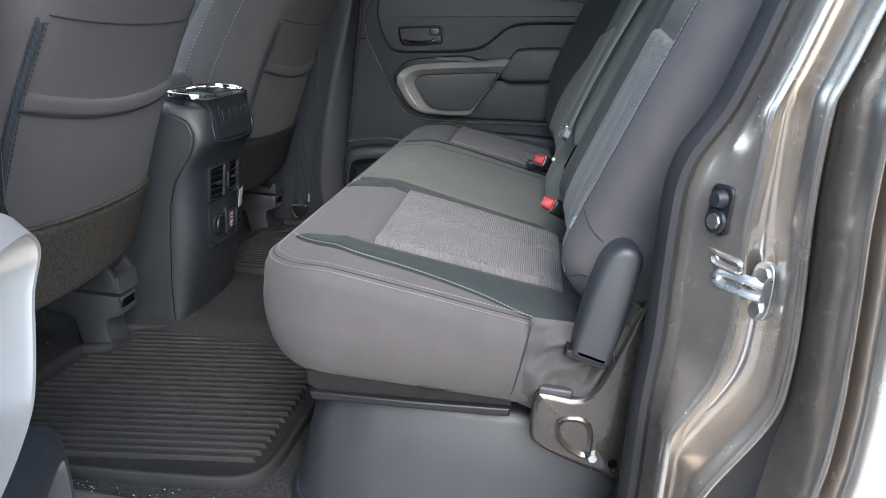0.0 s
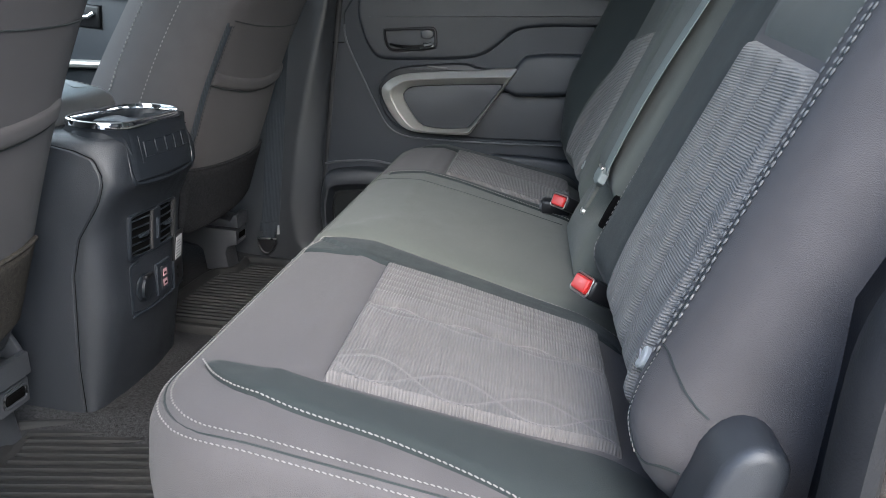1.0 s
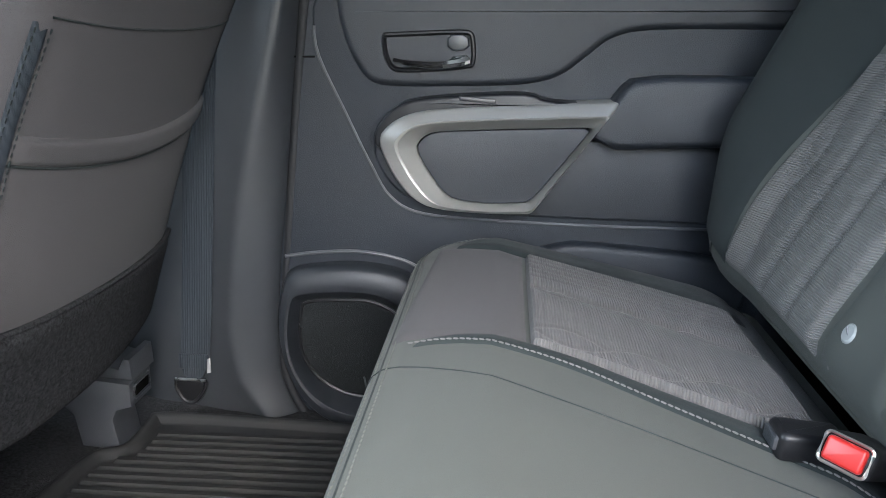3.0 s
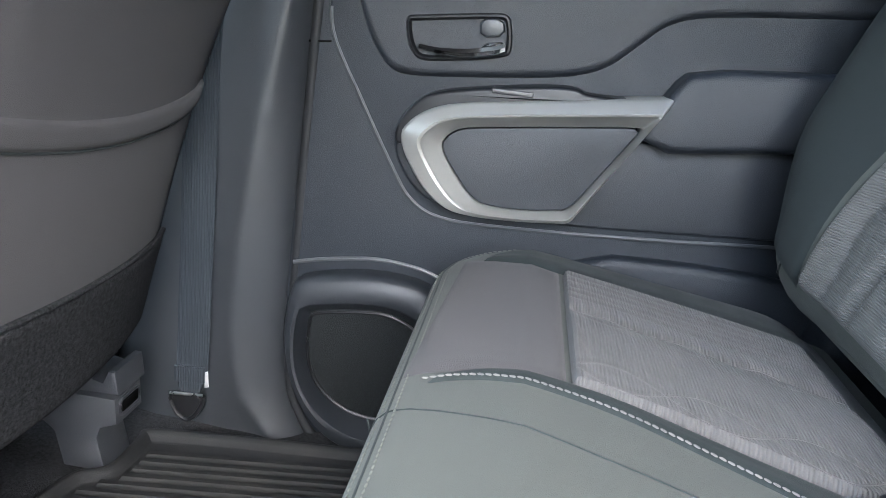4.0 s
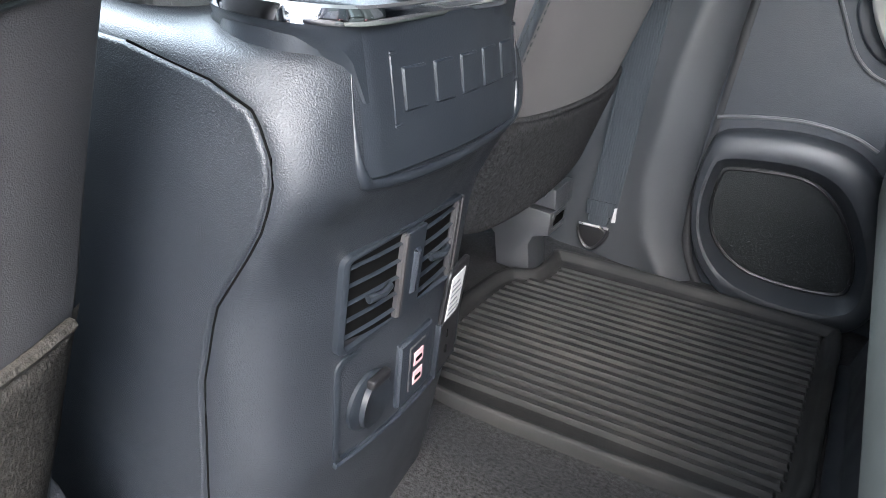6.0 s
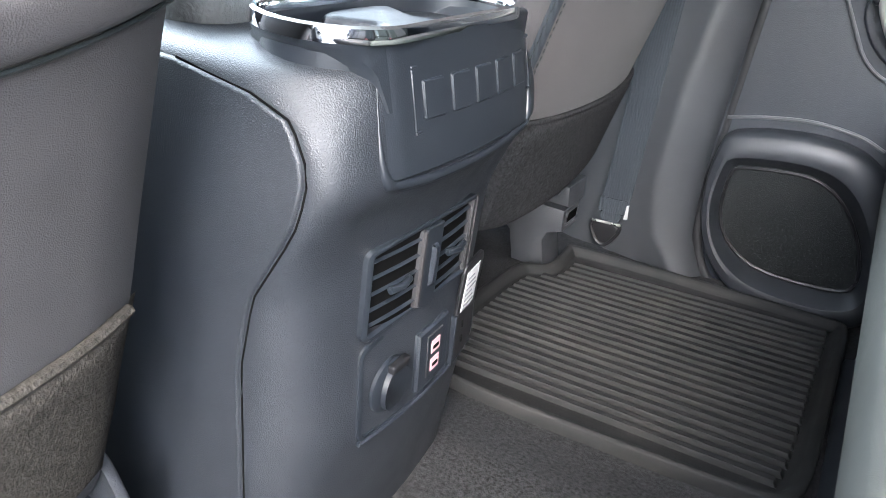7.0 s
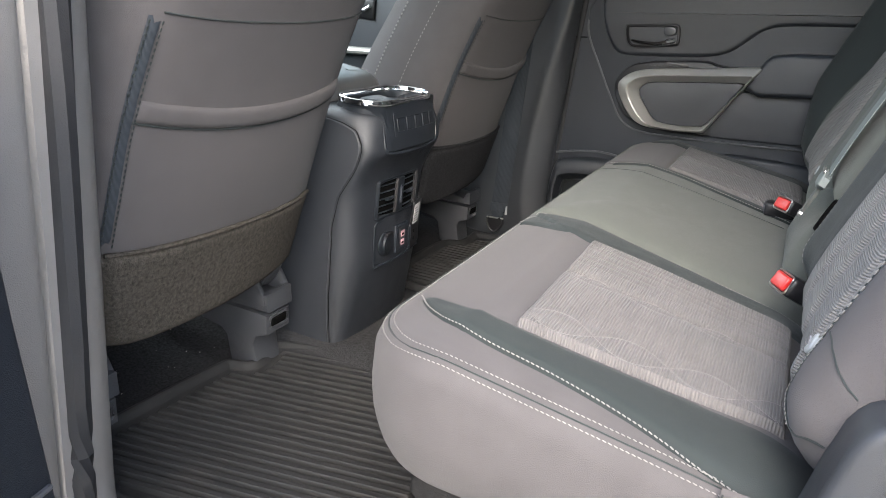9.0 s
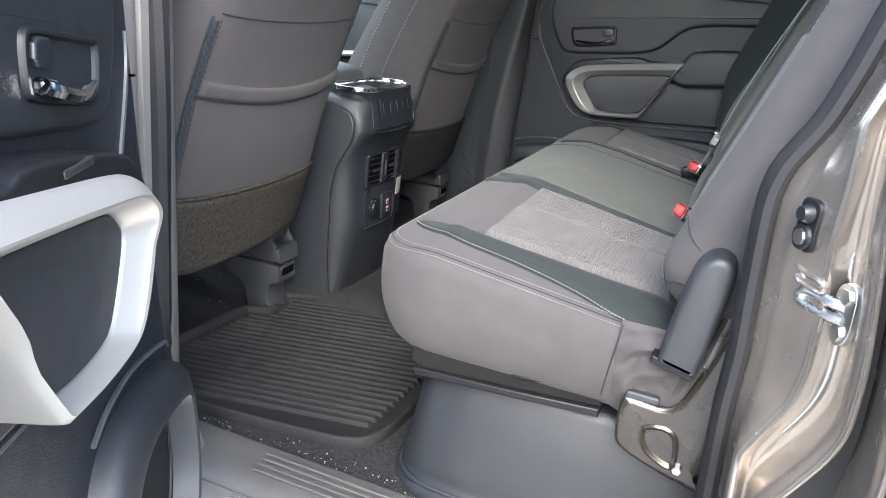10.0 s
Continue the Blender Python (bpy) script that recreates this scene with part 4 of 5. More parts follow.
cp = back_outline(1.398, 1.664, 0.062, 0.70, 0.022, 0.022)
part("armrest", pad(cp, BACK_LOWS, flat_face(cp, 0.022), FB, 18), SAGE, bench, "plain sage-grey folded centre armrest", 60)
cp = back_outline(1.398, 1.668, -0.070, 0.058, 0.022, 0.022)
part("centre_backrest", pad(cp, BACK_LOWS, flat_face(cp, 0.012), FB, 14), SAGE, bench, "plain sage-grey pad under the armrest", 60)

# centre belt on the seat back
cb = thing("centre_seat_belt", "pale grey centre seat belt lying on the seat back", "seat belt", (0.22, 1.45, 0.44))
strip = [FB(1.452 - 0.05 * t, 0.10 + 0.62 * t, 0.026 + 0.004 * math.sin(t * 9)) for t in np.linspace(0, 1, 20)]
part("webbing", strap(strip, (0.0, 1, 0), 0.047, 0.0016), WEB_SAGE, cb)
part("tongue", prism(chaikin([(1.424, 0.074), (1.480, 0.074), (1.478, 0.100), (1.428, 0.100)], 1), 0.022, 0.033, FB, 0.004), WEB_SAGE, cb, "grey belt tongue grip")
part("tongue_slot", prism(rounded(1.432, 1.472, 0.0965, 0.1005, 0.001, 2), 0.0325, 0.0345, FB, 0.0005), STEEL, cb, "bright slot edge")
part("tongue_plate", prism(chaikin([(1.446, 0.030), (1.462, 0.030), (1.468, 0.076), (1.440, 0.076)], 1), 0.022, 0.0265, FB, 0.001), SAGE, cb)
part("plate_tip", prism(rounded(1.4455, 1.4625, 0.026, 0.033, 0.002, 2), 0.0225, 0.0275, FB, 0.0008), STEEL, cb, "bright metal tip")
# black filler beside the armrest: the gap's shade put in as a part
part("gap_shade", prism(chaikin([(1.394, 0.030), (1.404, 0.030), (1.408, 0.060), (1.402, 0.080), (1.394, 0.080)], 1), -0.030, 0.006, FB, 0.003), VOID, cb, "black piece that stands for the shade in the gap")


def buckle(at, yaw, tilt, label):
    """A seat belt buckle; its button faces along local -x and up."""
    b = thing("belt_buckle", label, "belt buckle", at, "rear belt buckles")
    M = Matrix.Translation(at) @ Euler((0, radians(tilt), radians(yaw))).to_matrix().to_4x4()

    def T(bm):
        bmesh.ops.transform(bm, matrix=M, verts=bm.verts[:])
        return bm
    part("housing", T(block(-0.024, 0.052, -0.020, 0.020, -0.013, 0.013, 0.006)), BLACK, b)
    btn = prism(rounded(-0.0145, 0.0145, -0.0095, 0.0095, 0.003, 3), -0.020, -0.0295, FX, 0.003)
    part("button", T(btn), RED, b, "bright red release button")
    rim = [FX(a, c, -0.0245) for a, c in rounded(-0.0172, 0.0172, -0.0118, 0.0118, 0.004, 3)]
    part("rim", T(tube(rim, 0.0014, closed=True, n=6)), STEEL, b)
    part("stalk", T(strap([(0.045, 0, -0.002), (0.085, 0, -0.006), (0.12, 0.0, -0.02)], (0, 1, 0), 0.034, 0.005)), BLACK, b)
    return b


buckle((0.221, 1.257, 0.385), 30, 25, "black buckle with a bright red button, standing up")
buckle((0.205, 1.712, 0.382), 42, 20, "black buckle with a red button lying on the dark bolster edge")
extra = thing("belt_buckle", "black buckle seen end-on beside its neighbour", "belt buckle", (0.19, 1.755, 0.372), "rear belt buckles")
part("housing", block(0.160, 0.215, 1.738, 1.772, 0.352, 0.378, 0.006), BLACK, extra)
part("tongue_slot", block(0.157, 0.163, 1.743, 1.767, 0.360, 0.372, 0.001), PLASTIC_GREY, extra)

# bench's plastic hinge cover, bracket, foam strip and storage box
cover = thing("hinge_cover", "black plastic hinge cover at the seat back's foot", "cover", (0.26, 0.81, 0.32))
part("shell", prism(chaikin([(0.232, 0.326), (0.234, 0.322), (0.276, 0.312), (0.280, 0.318), (0.296, 0.436), (0.294, 0.452), (0.284, 0.460), (0.270, 0.460), (0.258, 0.450), (0.248, 0.428)], 1), 0.845, 0.796, FY, 0.009), PLASTIC_FINE, cover)
part("foot_lip", prism([(0.228, 0.330), (0.276, 0.317), (0.275, 0.309), (0.226, 0.321)], 0.848, 0.800, FY, 0.002), BLACK, cover)
brk = thing("hinge_bracket", "brown painted steel hinge bracket with a pressed square", "bracket", (0.26, 0.83, 0.16))
bo = chaikin([(0.200, 0.255), (0.214, 0.256), (0.256, 0.252), (0.270, 0.268), (0.292, 0.335), (0.306, 0.392), (0.345, 0.392), (0.345, 0.150), (0.322, 0.140), (0.300, 0.152), (0.262, 0.160), (0.206, 0.180), (0.199, 0.20)], 1)
part("plate", prism(bo, 0.850, 0.828, FY, 0.010), PAINT_DARK, brk)
sq = chaikin([(0.228, 0.228), (0.276, 0.232), (0.282, 0.178), (0.268, 0.172), (0.232, 0.192)], 2)
part("pressing", rings_mesh([[FY(a, b, d) for a, b in inset(sq, i)] for i, d in ((0, 0.830), (0.0, 0.8262), (0.003, 0.8245), (0.006, 0.8265), (0.009, 0.8290), (0.012, 0.8295))], False, True), PAINT_DARK, brk)
part("bolt", tube([(0.282, 0.830, 0.178), (0.282, 0.822, 0.178)], 0.0055, n=6), STEEL, brk)
part("bolt_hole", tube([(0.308, 0.829, 0.172), (0.308, 0.8265, 0.172)], 0.006, n=12), VOID, brk)
part("hinge_rod", tube([(0.286, 0.835, 0.318), (0.300, 0.832, 0.385)], 0.006, n=8), STEEL, brk, "bare steel hinge rod")
part("foot_pad", block(0.205, 0.246, 0.83, 0.86, 0.252, 0.262, 0.003), PLASTIC_GREY, brk)

tray = thing("under_seat_tray", "black felt-covered tray edge under the bench", "tray", (0.03, 0.9, 0.19))
tl = [(-0.100, 0.216), (-0.090, 0.226), (0.05, 0.226), (0.172, 0.234), (0.176, 0.207), (0.05, 0.197), (-0.085, 0.188), (-0.100, 0.198)]
part("felt_edge", prism(tl, 1.50, 0.868, FY, 0.006), FELT, tray, "black felt edge")
part("lower_lip", prism([(-0.092, 0.190), (0.05, 0.198), (0.174, 0.208), (0.174, 0.196), (0.05, 0.187), (-0.088, 0.179)], 1.50, 0.862, FY, 0.003), BLACK, tray)
part("wire_hook", tube(spline([(0.03, 0.874, 0.2235), (0.06, 0.864, 0.2215), (0.09, 0.862, 0.2255), (0.115, 0.868, 0.2275)], 16), 0.0024, n=6), BLACK, tray, "black wire hook")
part("clip", block(0.130, 0.158, 0.868, 0.885, 0.218, 0.236, 0.003), PLASTIC_SOFT, tray)

box_plan = [(-0.108, 2.17), (-0.108, 0.985), (-0.104, 0.94), (-0.090, 0.905), (-0.060, 0.882), (0.0, 0.876), (0.10, 0.876), (0.20, 0.878), (0.34, 0.880), (0.34, 2.17)]
under = thing("storage_box", "charcoal plastic storage box under the rear bench", "storage box", (0.1, YC, -0.012))
part("body", rings_mesh([[(a, b, z) for a, b in inset(box_plan, i)] for i, z in ((-0.030, -0.014), (-0.028, -0.004), (-0.018, 0.004), (-0.016, 0.02), (-0.004, 0.10), (0.006, 0.172), (0.012, 0.186), (0.024, 0.190))]), PLASTIC_FINE, under, "", 50)
fl = box_plan[1:9]
part("foot_flange", tube([(a - 0.017, b - 0.017, 0.003) for a, b in chaikin(fl, 2, False)], 0.005, n=8), PLASTIC, under)

# ---- front seats, seen from behind ----
SEAT_LEAN = radians(10)
_fit = np.polyfit([0.14, 0.20, 0.335, 0.43, 0.51, 0.56, 0.613, 0.67, 0.80, 1.0], [-0.588, -0.578, -0.545, -0.525, -0.504, -0.486, -0.463, -0.438, -0.385, -0.315], 4)
SPINE_Z = [0.10 + 0.01 * k for k in range(95)]
SPINE_X = [float(np.polyval(_fit, z)) for z in SPINE_Z]       # the back's line, steeper below the pocket than above


def FS(a, b, h):
    """Front seat backs: a across the car, b up the back from 0.35 m, h out to the rear."""
    z = 0.35 + b * math.cos(SEAT_LEAN)
    return (float(np.interp(z, SPINE_Z, SPINE_X)) + h * math.cos(SEAT_LEAN), a, z - h * math.sin(SEAT_LEAN) * 1.4)


SEAT_B = [-0.17, -0.10, 0.0, 0.10, 0.18, 0.32, 0.45, 0.58, 0.66]
SEAT_L = [0.905, 0.888, 0.881, 0.883, 0.885, 0.892, 0.902, 0.920, 0.945]
SEAT_R = [1.300, 1.314, 1.320, 1.320, 1.318, 1.308, 1.300, 1.285, 1.25]


def seat_edge(b):
    return float(np.interp(b, SEAT_B, SEAT_L)), float(np.interp(b, SEAT_B, SEAT_R))


def seat_face(a, b):
    l, r = seat_edge(b)
    t = (a - l) / (r - l) * 2 - 1
    return 0.016 * (1 - t * t) - 0.010 * abs(t) ** 6 + 0.010 * math.exp(-((b - 0.07) / 0.09) ** 2) * (1 - t * t)


def front_seat(dy, label, flap):
    s = thing("car_seat", label, "car seat", (-0.75, 1.08 + dy, 0.0), "front seats")

    def F(a, b, h):
        x, y, z = FS(a, b, h)
        return (x, y + dy, z)

    rows = []
    for b in np.linspace(-0.02, 0.66, 30):
        l, r = seat_edge(float(b))
        back = []
        for t in np.linspace(0.02, 0.98, 11):
            a = l + (r - l) * t
            back.append((a, seat_face(a, float(b))))
        side = 0.19 + 0.05 * smooth01((0.35 - b) / 0.5)
        ring = back + [(r + 0.004, -0.02), (r + 0.020, -0.07), (r + 0.022, -0.13), (r + 0.008, -side), (r - 0.05, -side - 0.02),
                       (l + 0.05, -side - 0.02), (l - 0.008, -side), (l - 0.022, -0.13), (l - 0.020, -0.07), (l - 0.004, -0.02)]
        rows.append([F(a, float(b), h) for a, h in ring])
    part("backrest", rings_mesh(rows), GREY, s, "", 70)
    rows = []
    for b in np.linspace(-0.128, -0.012, 8):
        l, r = seat_edge(float(b))
        l, r = l - 0.002, r + 0.002
        back = [(l + (r - l) * t, seat_face(l + (r - l) * t, float(b)) - 0.001) for t in np.linspace(0.02, 0.98, 11)]
        ring = back + [(r + 0.006, -0.03), (r + 0.008, -0.12), (r - 0.05, -0.20), (l + 0.05, -0.20), (l - 0.008, -0.12), (l - 0.006, -0.03)]
        rows.append([F(a, float(b), h) for a, h in ring])
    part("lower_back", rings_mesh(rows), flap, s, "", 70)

    def on_back(pts, up=0.002):
        return [F(a, b, seat_face(a, b) + up) for a, b in pts]

    # pocket with its rolled hem
    hem = spline([(0.902, 0.190), (0.95, 0.184), (1.03, 0.176), (1.12, 0.173), (1.22, 0.178), (1.313, 0.189)], 34)
    hem_low = spline([(0.899, 0.163), (0.95, 0.156), (1.03, 0.148), (1.12, 0.145), (1.22, 0.149), (1.313, 0.160)], 34)
    part("pocket_hem", panel(hem, hem_low, seat_face, F, 0.0042, 40, 10, lambda u, v: 0.0015 * math.sin(math.pi * v)), GREY, s, "rolled pocket hem", 70)
    low = spline([(0.899, 0.162), (0.95, 0.155), (1.03, 0.147), (1.12, 0.144), (1.22, 0.148), (1.313, 0.159)], 30)
    part("pocket_seam", tube(on_back(low, 0.001), 0.0013, n=5), DARK, s)
    up = spline([(0.906, 0.290), (1.0, 0.286), (1.15, 0.286), (1.308, 0.291)], 24)
    part("upper_seam", tube(on_back(up, 0.0), 0.0012, n=5), DARK, s)
    zl = [(0.884, 0.0), (0.886, 0.08), (0.887, 0.16), (0.892, 0.285)]
    zr = [(0.897, 0.0), (0.899, 0.08), (0.900, 0.16), (0.906, 0.285)]
    part("zip_strip", panel(zl, zr, seat_face, F, 0.0022, 26, 6), WEB, s, "dark ribbed zip strip")
    for e in (zl, zr):
        part("strip_stitching", stitches(on_back(spline(e, 30), 0.0022), 0.005, 0.003, 0.0007, side=(1, 0, 0)), DARK, s)
    # stitched lines on the side facing the console
    for off, z0 in ((-0.100, 0.0), (-0.165, 0.0)):
        pl = []
        for b in np.linspace(-0.02, 0.62, 40):
            l, r = seat_edge(float(b))
            pl.append(F(l - (0.0225 if off > -0.12 else 0.0170), float(b), off + 0.06 * (b - 0.25)))
        part("side_stitching", stitches(pl, 0.005, 0.004, 0.0009 if off < -0.12 else 0.0005, side=(0, -1, 0)), THREAD, s, "contrast stitching")
    # carpet flap along the foot
    ft = [(0.882, -0.012), (0.95, -0.012), (1.06, -0.012), (1.16, -0.012), (1.318, -0.014)]
    fb = [(0.912, -0.160), (0.95, -0.166), (1.05, -0.160), (1.20, -0.152), (1.304, -0.142)]
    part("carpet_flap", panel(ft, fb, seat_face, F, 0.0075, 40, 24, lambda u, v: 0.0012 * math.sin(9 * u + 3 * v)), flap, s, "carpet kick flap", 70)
    part("flap_hem", tube(on_back(spline([(0.888, -0.012), (1.06, -0.012), (1.306, -0.014)], 20), 0.004), 0.0036, n=7), flap, s)
    # seat pan and rails
    part("seat_pan", block(-1.06, -0.66, 0.90 + dy, 1.26 + dy, 0.13, 0.30, 0.05), BLACK, s)
    part("cushion", block(-1.12, -0.66, 0.86 + dy, 1.30 + dy, 0.27, 0.40, 0.06), GREY, s)
    for y in (0.902, 1.296):
        shield = chaikin([(-0.74, 0.36), (-0.600, 0.34), (-0.585, 0.27), (-0.592, 0.20), (-0.612, 0.150), (-0.640, 0.136), (-0.70, 0.15)], 2)
        part("side_shield", prism(shield, y - 0.020 + dy, y + 0.020 + dy, FY, 0.012, True), PLASTIC_GREY, s)
    for y in (0.895, 1.290):
        rail = part("rail", block(-1.05, -0.640, y - 0.022 + dy, y + 0.022 + dy, 0.088, 0.112, 0.004), PLASTIC, s, "dark grey seat rail")
        toe = prism([(-0.74, 0.140), (-0.625, 0.132), (-0.606, 0.128), (-0.598, 0.146), (-0.588, 0.146), (-0.584, 0.112), (-0.74, 0.108)], y - 0.036 + dy, y + 0.036 + dy, FY, 0.004, True)
        part("rail_cover", toe, PLASTIC_GREY, rail)
        for yc, tall in () if dy and y > 1 else ((y - 0.033 + dy, 0.206), (y + 0.033 + dy, 0.176)):
            cheek = chaikin([(-0.74, 0.152), (-0.672, 0.160), (-0.648, 0.180), (-0.636, tall), (-0.620, tall), (-0.612, 0.170), (-0.594, 0.142), (-0.588, 0.116), (-0.70, 0.112), (-0.74, 0.118)], 2)
            part("rail_cheek", prism(cheek, yc - 0.005, yc + 0.005, FY, 0.003, True), PLASTIC_GREY, rail)
        foot = prism([(-0.74, 0.104), (-0.590, 0.104), (-0.588, 0.066), (-0.612, 0.056), (-0.618, 0.040), (-0.606, -0.012), (-0.668, -0.012), (-0.680, 0.040), (-0.694, 0.052), (-0.74, 0.058)], y - 0.034 + dy, y + 0.034 + dy, FY, 0.004, True)
        part("rail_foot", foot, PLASTIC_GREY, rail)
        part("rail_slot", block(-0.594, -0.5865, y - 0.020 + dy, y + 0.020 + dy, 0.079, 0.095, 0.001), VOID, rail)
        lipr = [FX(a, b, -0.588) for a, b in rounded(y - 0.024 + dy, y + 0.024 + dy, 0.076, 0.099, 0.005, 3)]
        part("slot_rim", tube(lipr, 0.0026, closed=True, n=6), PLASTIC_GREY, rail)
    return s


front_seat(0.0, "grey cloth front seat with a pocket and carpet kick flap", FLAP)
# same flap in the floor carpet's darker tone: shade put into the colour
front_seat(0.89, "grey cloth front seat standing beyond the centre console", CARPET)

# ---- centre console ----
CZ = [-0.02, 0.09, 0.25, 0.309, 0.367, 0.397, 0.420, 0.435, 0.447, 0.470]
CS = [-0.535, -0.545, -0.546, -0.535, -0.502, -0.493, -0.496, -0.506, -0.532, -0.61]
RZ = [-0.02, 0.10, 0.17, 0.25, 0.33, 0.365, 0.385, 0.398, 0.41, 0.44, 0.475]
RX = [-0.514, -0.497, -0.488, -0.4915, -0.490, -0.479, -0.467, -0.4625, -0.464, -0.470, -0.478]
WZ = [-0.02, 0.20, 0.33, 0.37, 0.40, 0.48]
WR = [0.112, 0.104, 0.102, 0.108, 0.118, 0.114]
CW = 0.143


def con_rear(y, z):
    w = float(np.interp(z, WZ, WR))
    t = min(1.0, abs(y - YC) / w)
    return float(np.interp(z, RZ, RX)) - 0.010 * t * t


console = thing("centre_console", "charcoal centre console with cup holders, rear air vents and sockets", "console", (-0.7, YC, -0.01))
rows = []
for z in list(np.linspace(-0.016, 0.452, 44)) + [0.4585, 0.4635, 0.466]:
    e = 0.0 if z < 0.453 else {0.4585: 0.003, 0.4635: 0.009, 0.466: 0.020}[round(float(z), 4)]
    zz = min(float(z), 0.452)
    xs, w = float(np.interp(zz, CZ, CS)), float(np.interp(zz, WZ, WR))
    f0 = 0.84
    x1, y1 = con_rear(YC + w * f0, zz), w * f0
    cx, cy = xs * 0.12 + x1 * 0.88, CW * 0.90 + y1 * 0.10
    half = [(-1.05, CW), (xs - 0.02, CW)]
    for k in range(11):
        t = k / 10
        half.append((xs * (1 - t) ** 2 + 2 * cx * t * (1 - t) + x1 * t * t, (CW - 0.0005) * (1 - t) ** 2 + 2 * cy * t * (1 - t) + y1 * t * t))
    for f in (0.63, 0.42, 0.21, 0.0):
        half.append((con_rear(YC + w * f, zz), w * f))
    ring = [(x, YC - y) for x, y in half] + [(x, YC + y) for x, y in half[-2::-1]]
    ring = inset(ring, e)
    rows.append([(x, y, float(z)) for x, y in ring])
part("body", rings_mesh(rows), VINYL, console, "", 60)
for sgn in (-1, 1):
    side = [(float(np.interp(z, CZ, CS)), z) for z in np.linspace(0.0, 0.43, 30)]
    side = [(x - 0.004, float(z)) for x, z in side]
    side = side + [(-0.512, 0.437), (-0.540, 0.446), (-0.600, 0.4535), (-1.0, 0.4535), (-1.0, 0.0)]
    yb = YC + sgn * CW
    pan = prism(side, yb - sgn * 0.01, yb + sgn * 0.0022, FY, 0.003)
    pan_ob = part("side_panel", pan, VINYL, console, "grained side panel")
    part("side_joint", tube([(x + 0.002, yb - sgn * 0.0003, z) for x, z in side[:33]], 0.0008, n=5), VOID, pan_ob)
# raised rear fascia with its lip
fy = [(-0.099, 0.462), (-0.1015, 0.444), (-0.1025, 0.424), (-0.1020, 0.409), (-0.0985, 0.3995), (-0.090, 0.3945), (-0.05, 0.3905), (0.0, 0.3895), (0.05, 0.3905), (0.090, 0.3945), (0.0985, 0.3995), (0.1020, 0.409),
      (0.1035, 0.424), (0.1035, 0.444), (0.102, 0.462)]
lip = spline([(con_rear(YC + a, b) - 0.0006, YC + a, b) for a, b in fy], 80)
part("fascia_lip", tube(lip, [0.0003 + 0.0039 * smooth01(min(i, 79 - i) / 26) for i in range(80)], n=12), PLASTIC_SOFT, console)
fas = []
for i in range(15):
    z = 0.3935 + (0.4815 - 0.3935) * i / 14
    fas.append([(con_rear(YC + a, z) + 0.0028 - 0.0035 * smooth01((abs(a) - 0.088) / 0.012) - 0.004 * smooth01((0.398 - z) / 0.004), YC + a, z) for a in np.linspace(-0.100, 0.100, 41)])
bm = bmesh.new()
vv = [[bm.verts.new(p) for p in r] for r in fas]
for i in range(14):
    for j in range(40):
        bm.faces.new((vv[i][j], vv[i][j + 1], vv[i + 1][j + 1], vv[i + 1][j]))
fascia = part("fascia", bm, PLASTIC_SOFT, console, "smooth fascia with five raised bars")


def con_strip(y0, y1, z0, z1, out, r=0.001):
    P = rounded(y0, y1, z0, z1, min(0.0012, (z1 - z0) * 0.3, (y1 - y0) * 0.3), 2)
    base = con_rear((y0 + y1) / 2, (z0 + z1) / 2)
    return rings_mesh([[(con_rear(a, b) + d, a, b) for a, b in inset(P, i)] for i, d in ((0, 0.0), (0, out - r), (r, out))])


for k in range(5):
    y0 = 1.4675 + 0.0312 * k
    part("raised_bar", con_strip(y0, y0 + 0.0225, 0.4315, 0.4555, 0.0043, 0.0010), PLASTIC_SOFT, fascia)
for z in (0.4235, 0.4625):
    part("frame_line", con_strip(1.458, 1.628, z, z + 0.0022, 0.0036, 0.0005), PLASTIC_SOFT, fascia)
part("frame_line", con_strip(1.458, 1.4602, 0.4257, 0.4625, 0.0036, 0.0005), PLASTIC_SOFT, fascia)
# cup holder with its chrome ring
CUP = (-0.528, YC - 0.012, 0.478)


def stadium(hx, hy, n=12):
    pts = []
    for i in range(n + 1):
        t = math.pi * i / n
        pts.append((hx * math.cos(t), (hy - hx) + hx * math.sin(t)))
    for i in range(n + 1):
        t = math.pi + math.pi * i / n
        pts.append((hx * math.cos(t), -(hy - hx) + hx * math.sin(t)))
    return pts


st = stadium(0.050, 0.118)
cup = part("cup_holder", rings_mesh([[(min(CUP[0] + a * k, con_rear(CUP[1] + b * k2, z) + 0.0018), CUP[1] + b * k2, z) for a, b in st] for k, k2, z in
                                     ((1.60, 0.80, 0.4400), (1.50, 0.86, 0.4610), (1.32, 0.895, 0.4655), (1.17, 0.935, 0.4700), (1.09, 0.980, 0.4750), (1.05, 1.010, 0.479), (1.02, 1.01, 0.484), (0.945, 0.974, 0.4830), (0.93, 0.965, 0.46), (0.88, 0.94, 0.390))], False, True), PLASTIC_SOFT, console, "two-cup holder", 50)
part("chrome_ring", rings_mesh([[(CUP[0] + a * k, CUP[1] + b * k2, z) for a, b in st] for k, k2, z in
                                ((1.05, 1.022, 0.4795), (1.058, 1.026, 0.4840), (1.038, 1.018, 0.4880), (1.0, 1.0, 0.4893), (0.962, 0.982, 0.4880), (0.94, 0.972, 0.4840), (0.94, 0.972, 0.479))], False, False), CHROME, cup, "bright chrome ring")
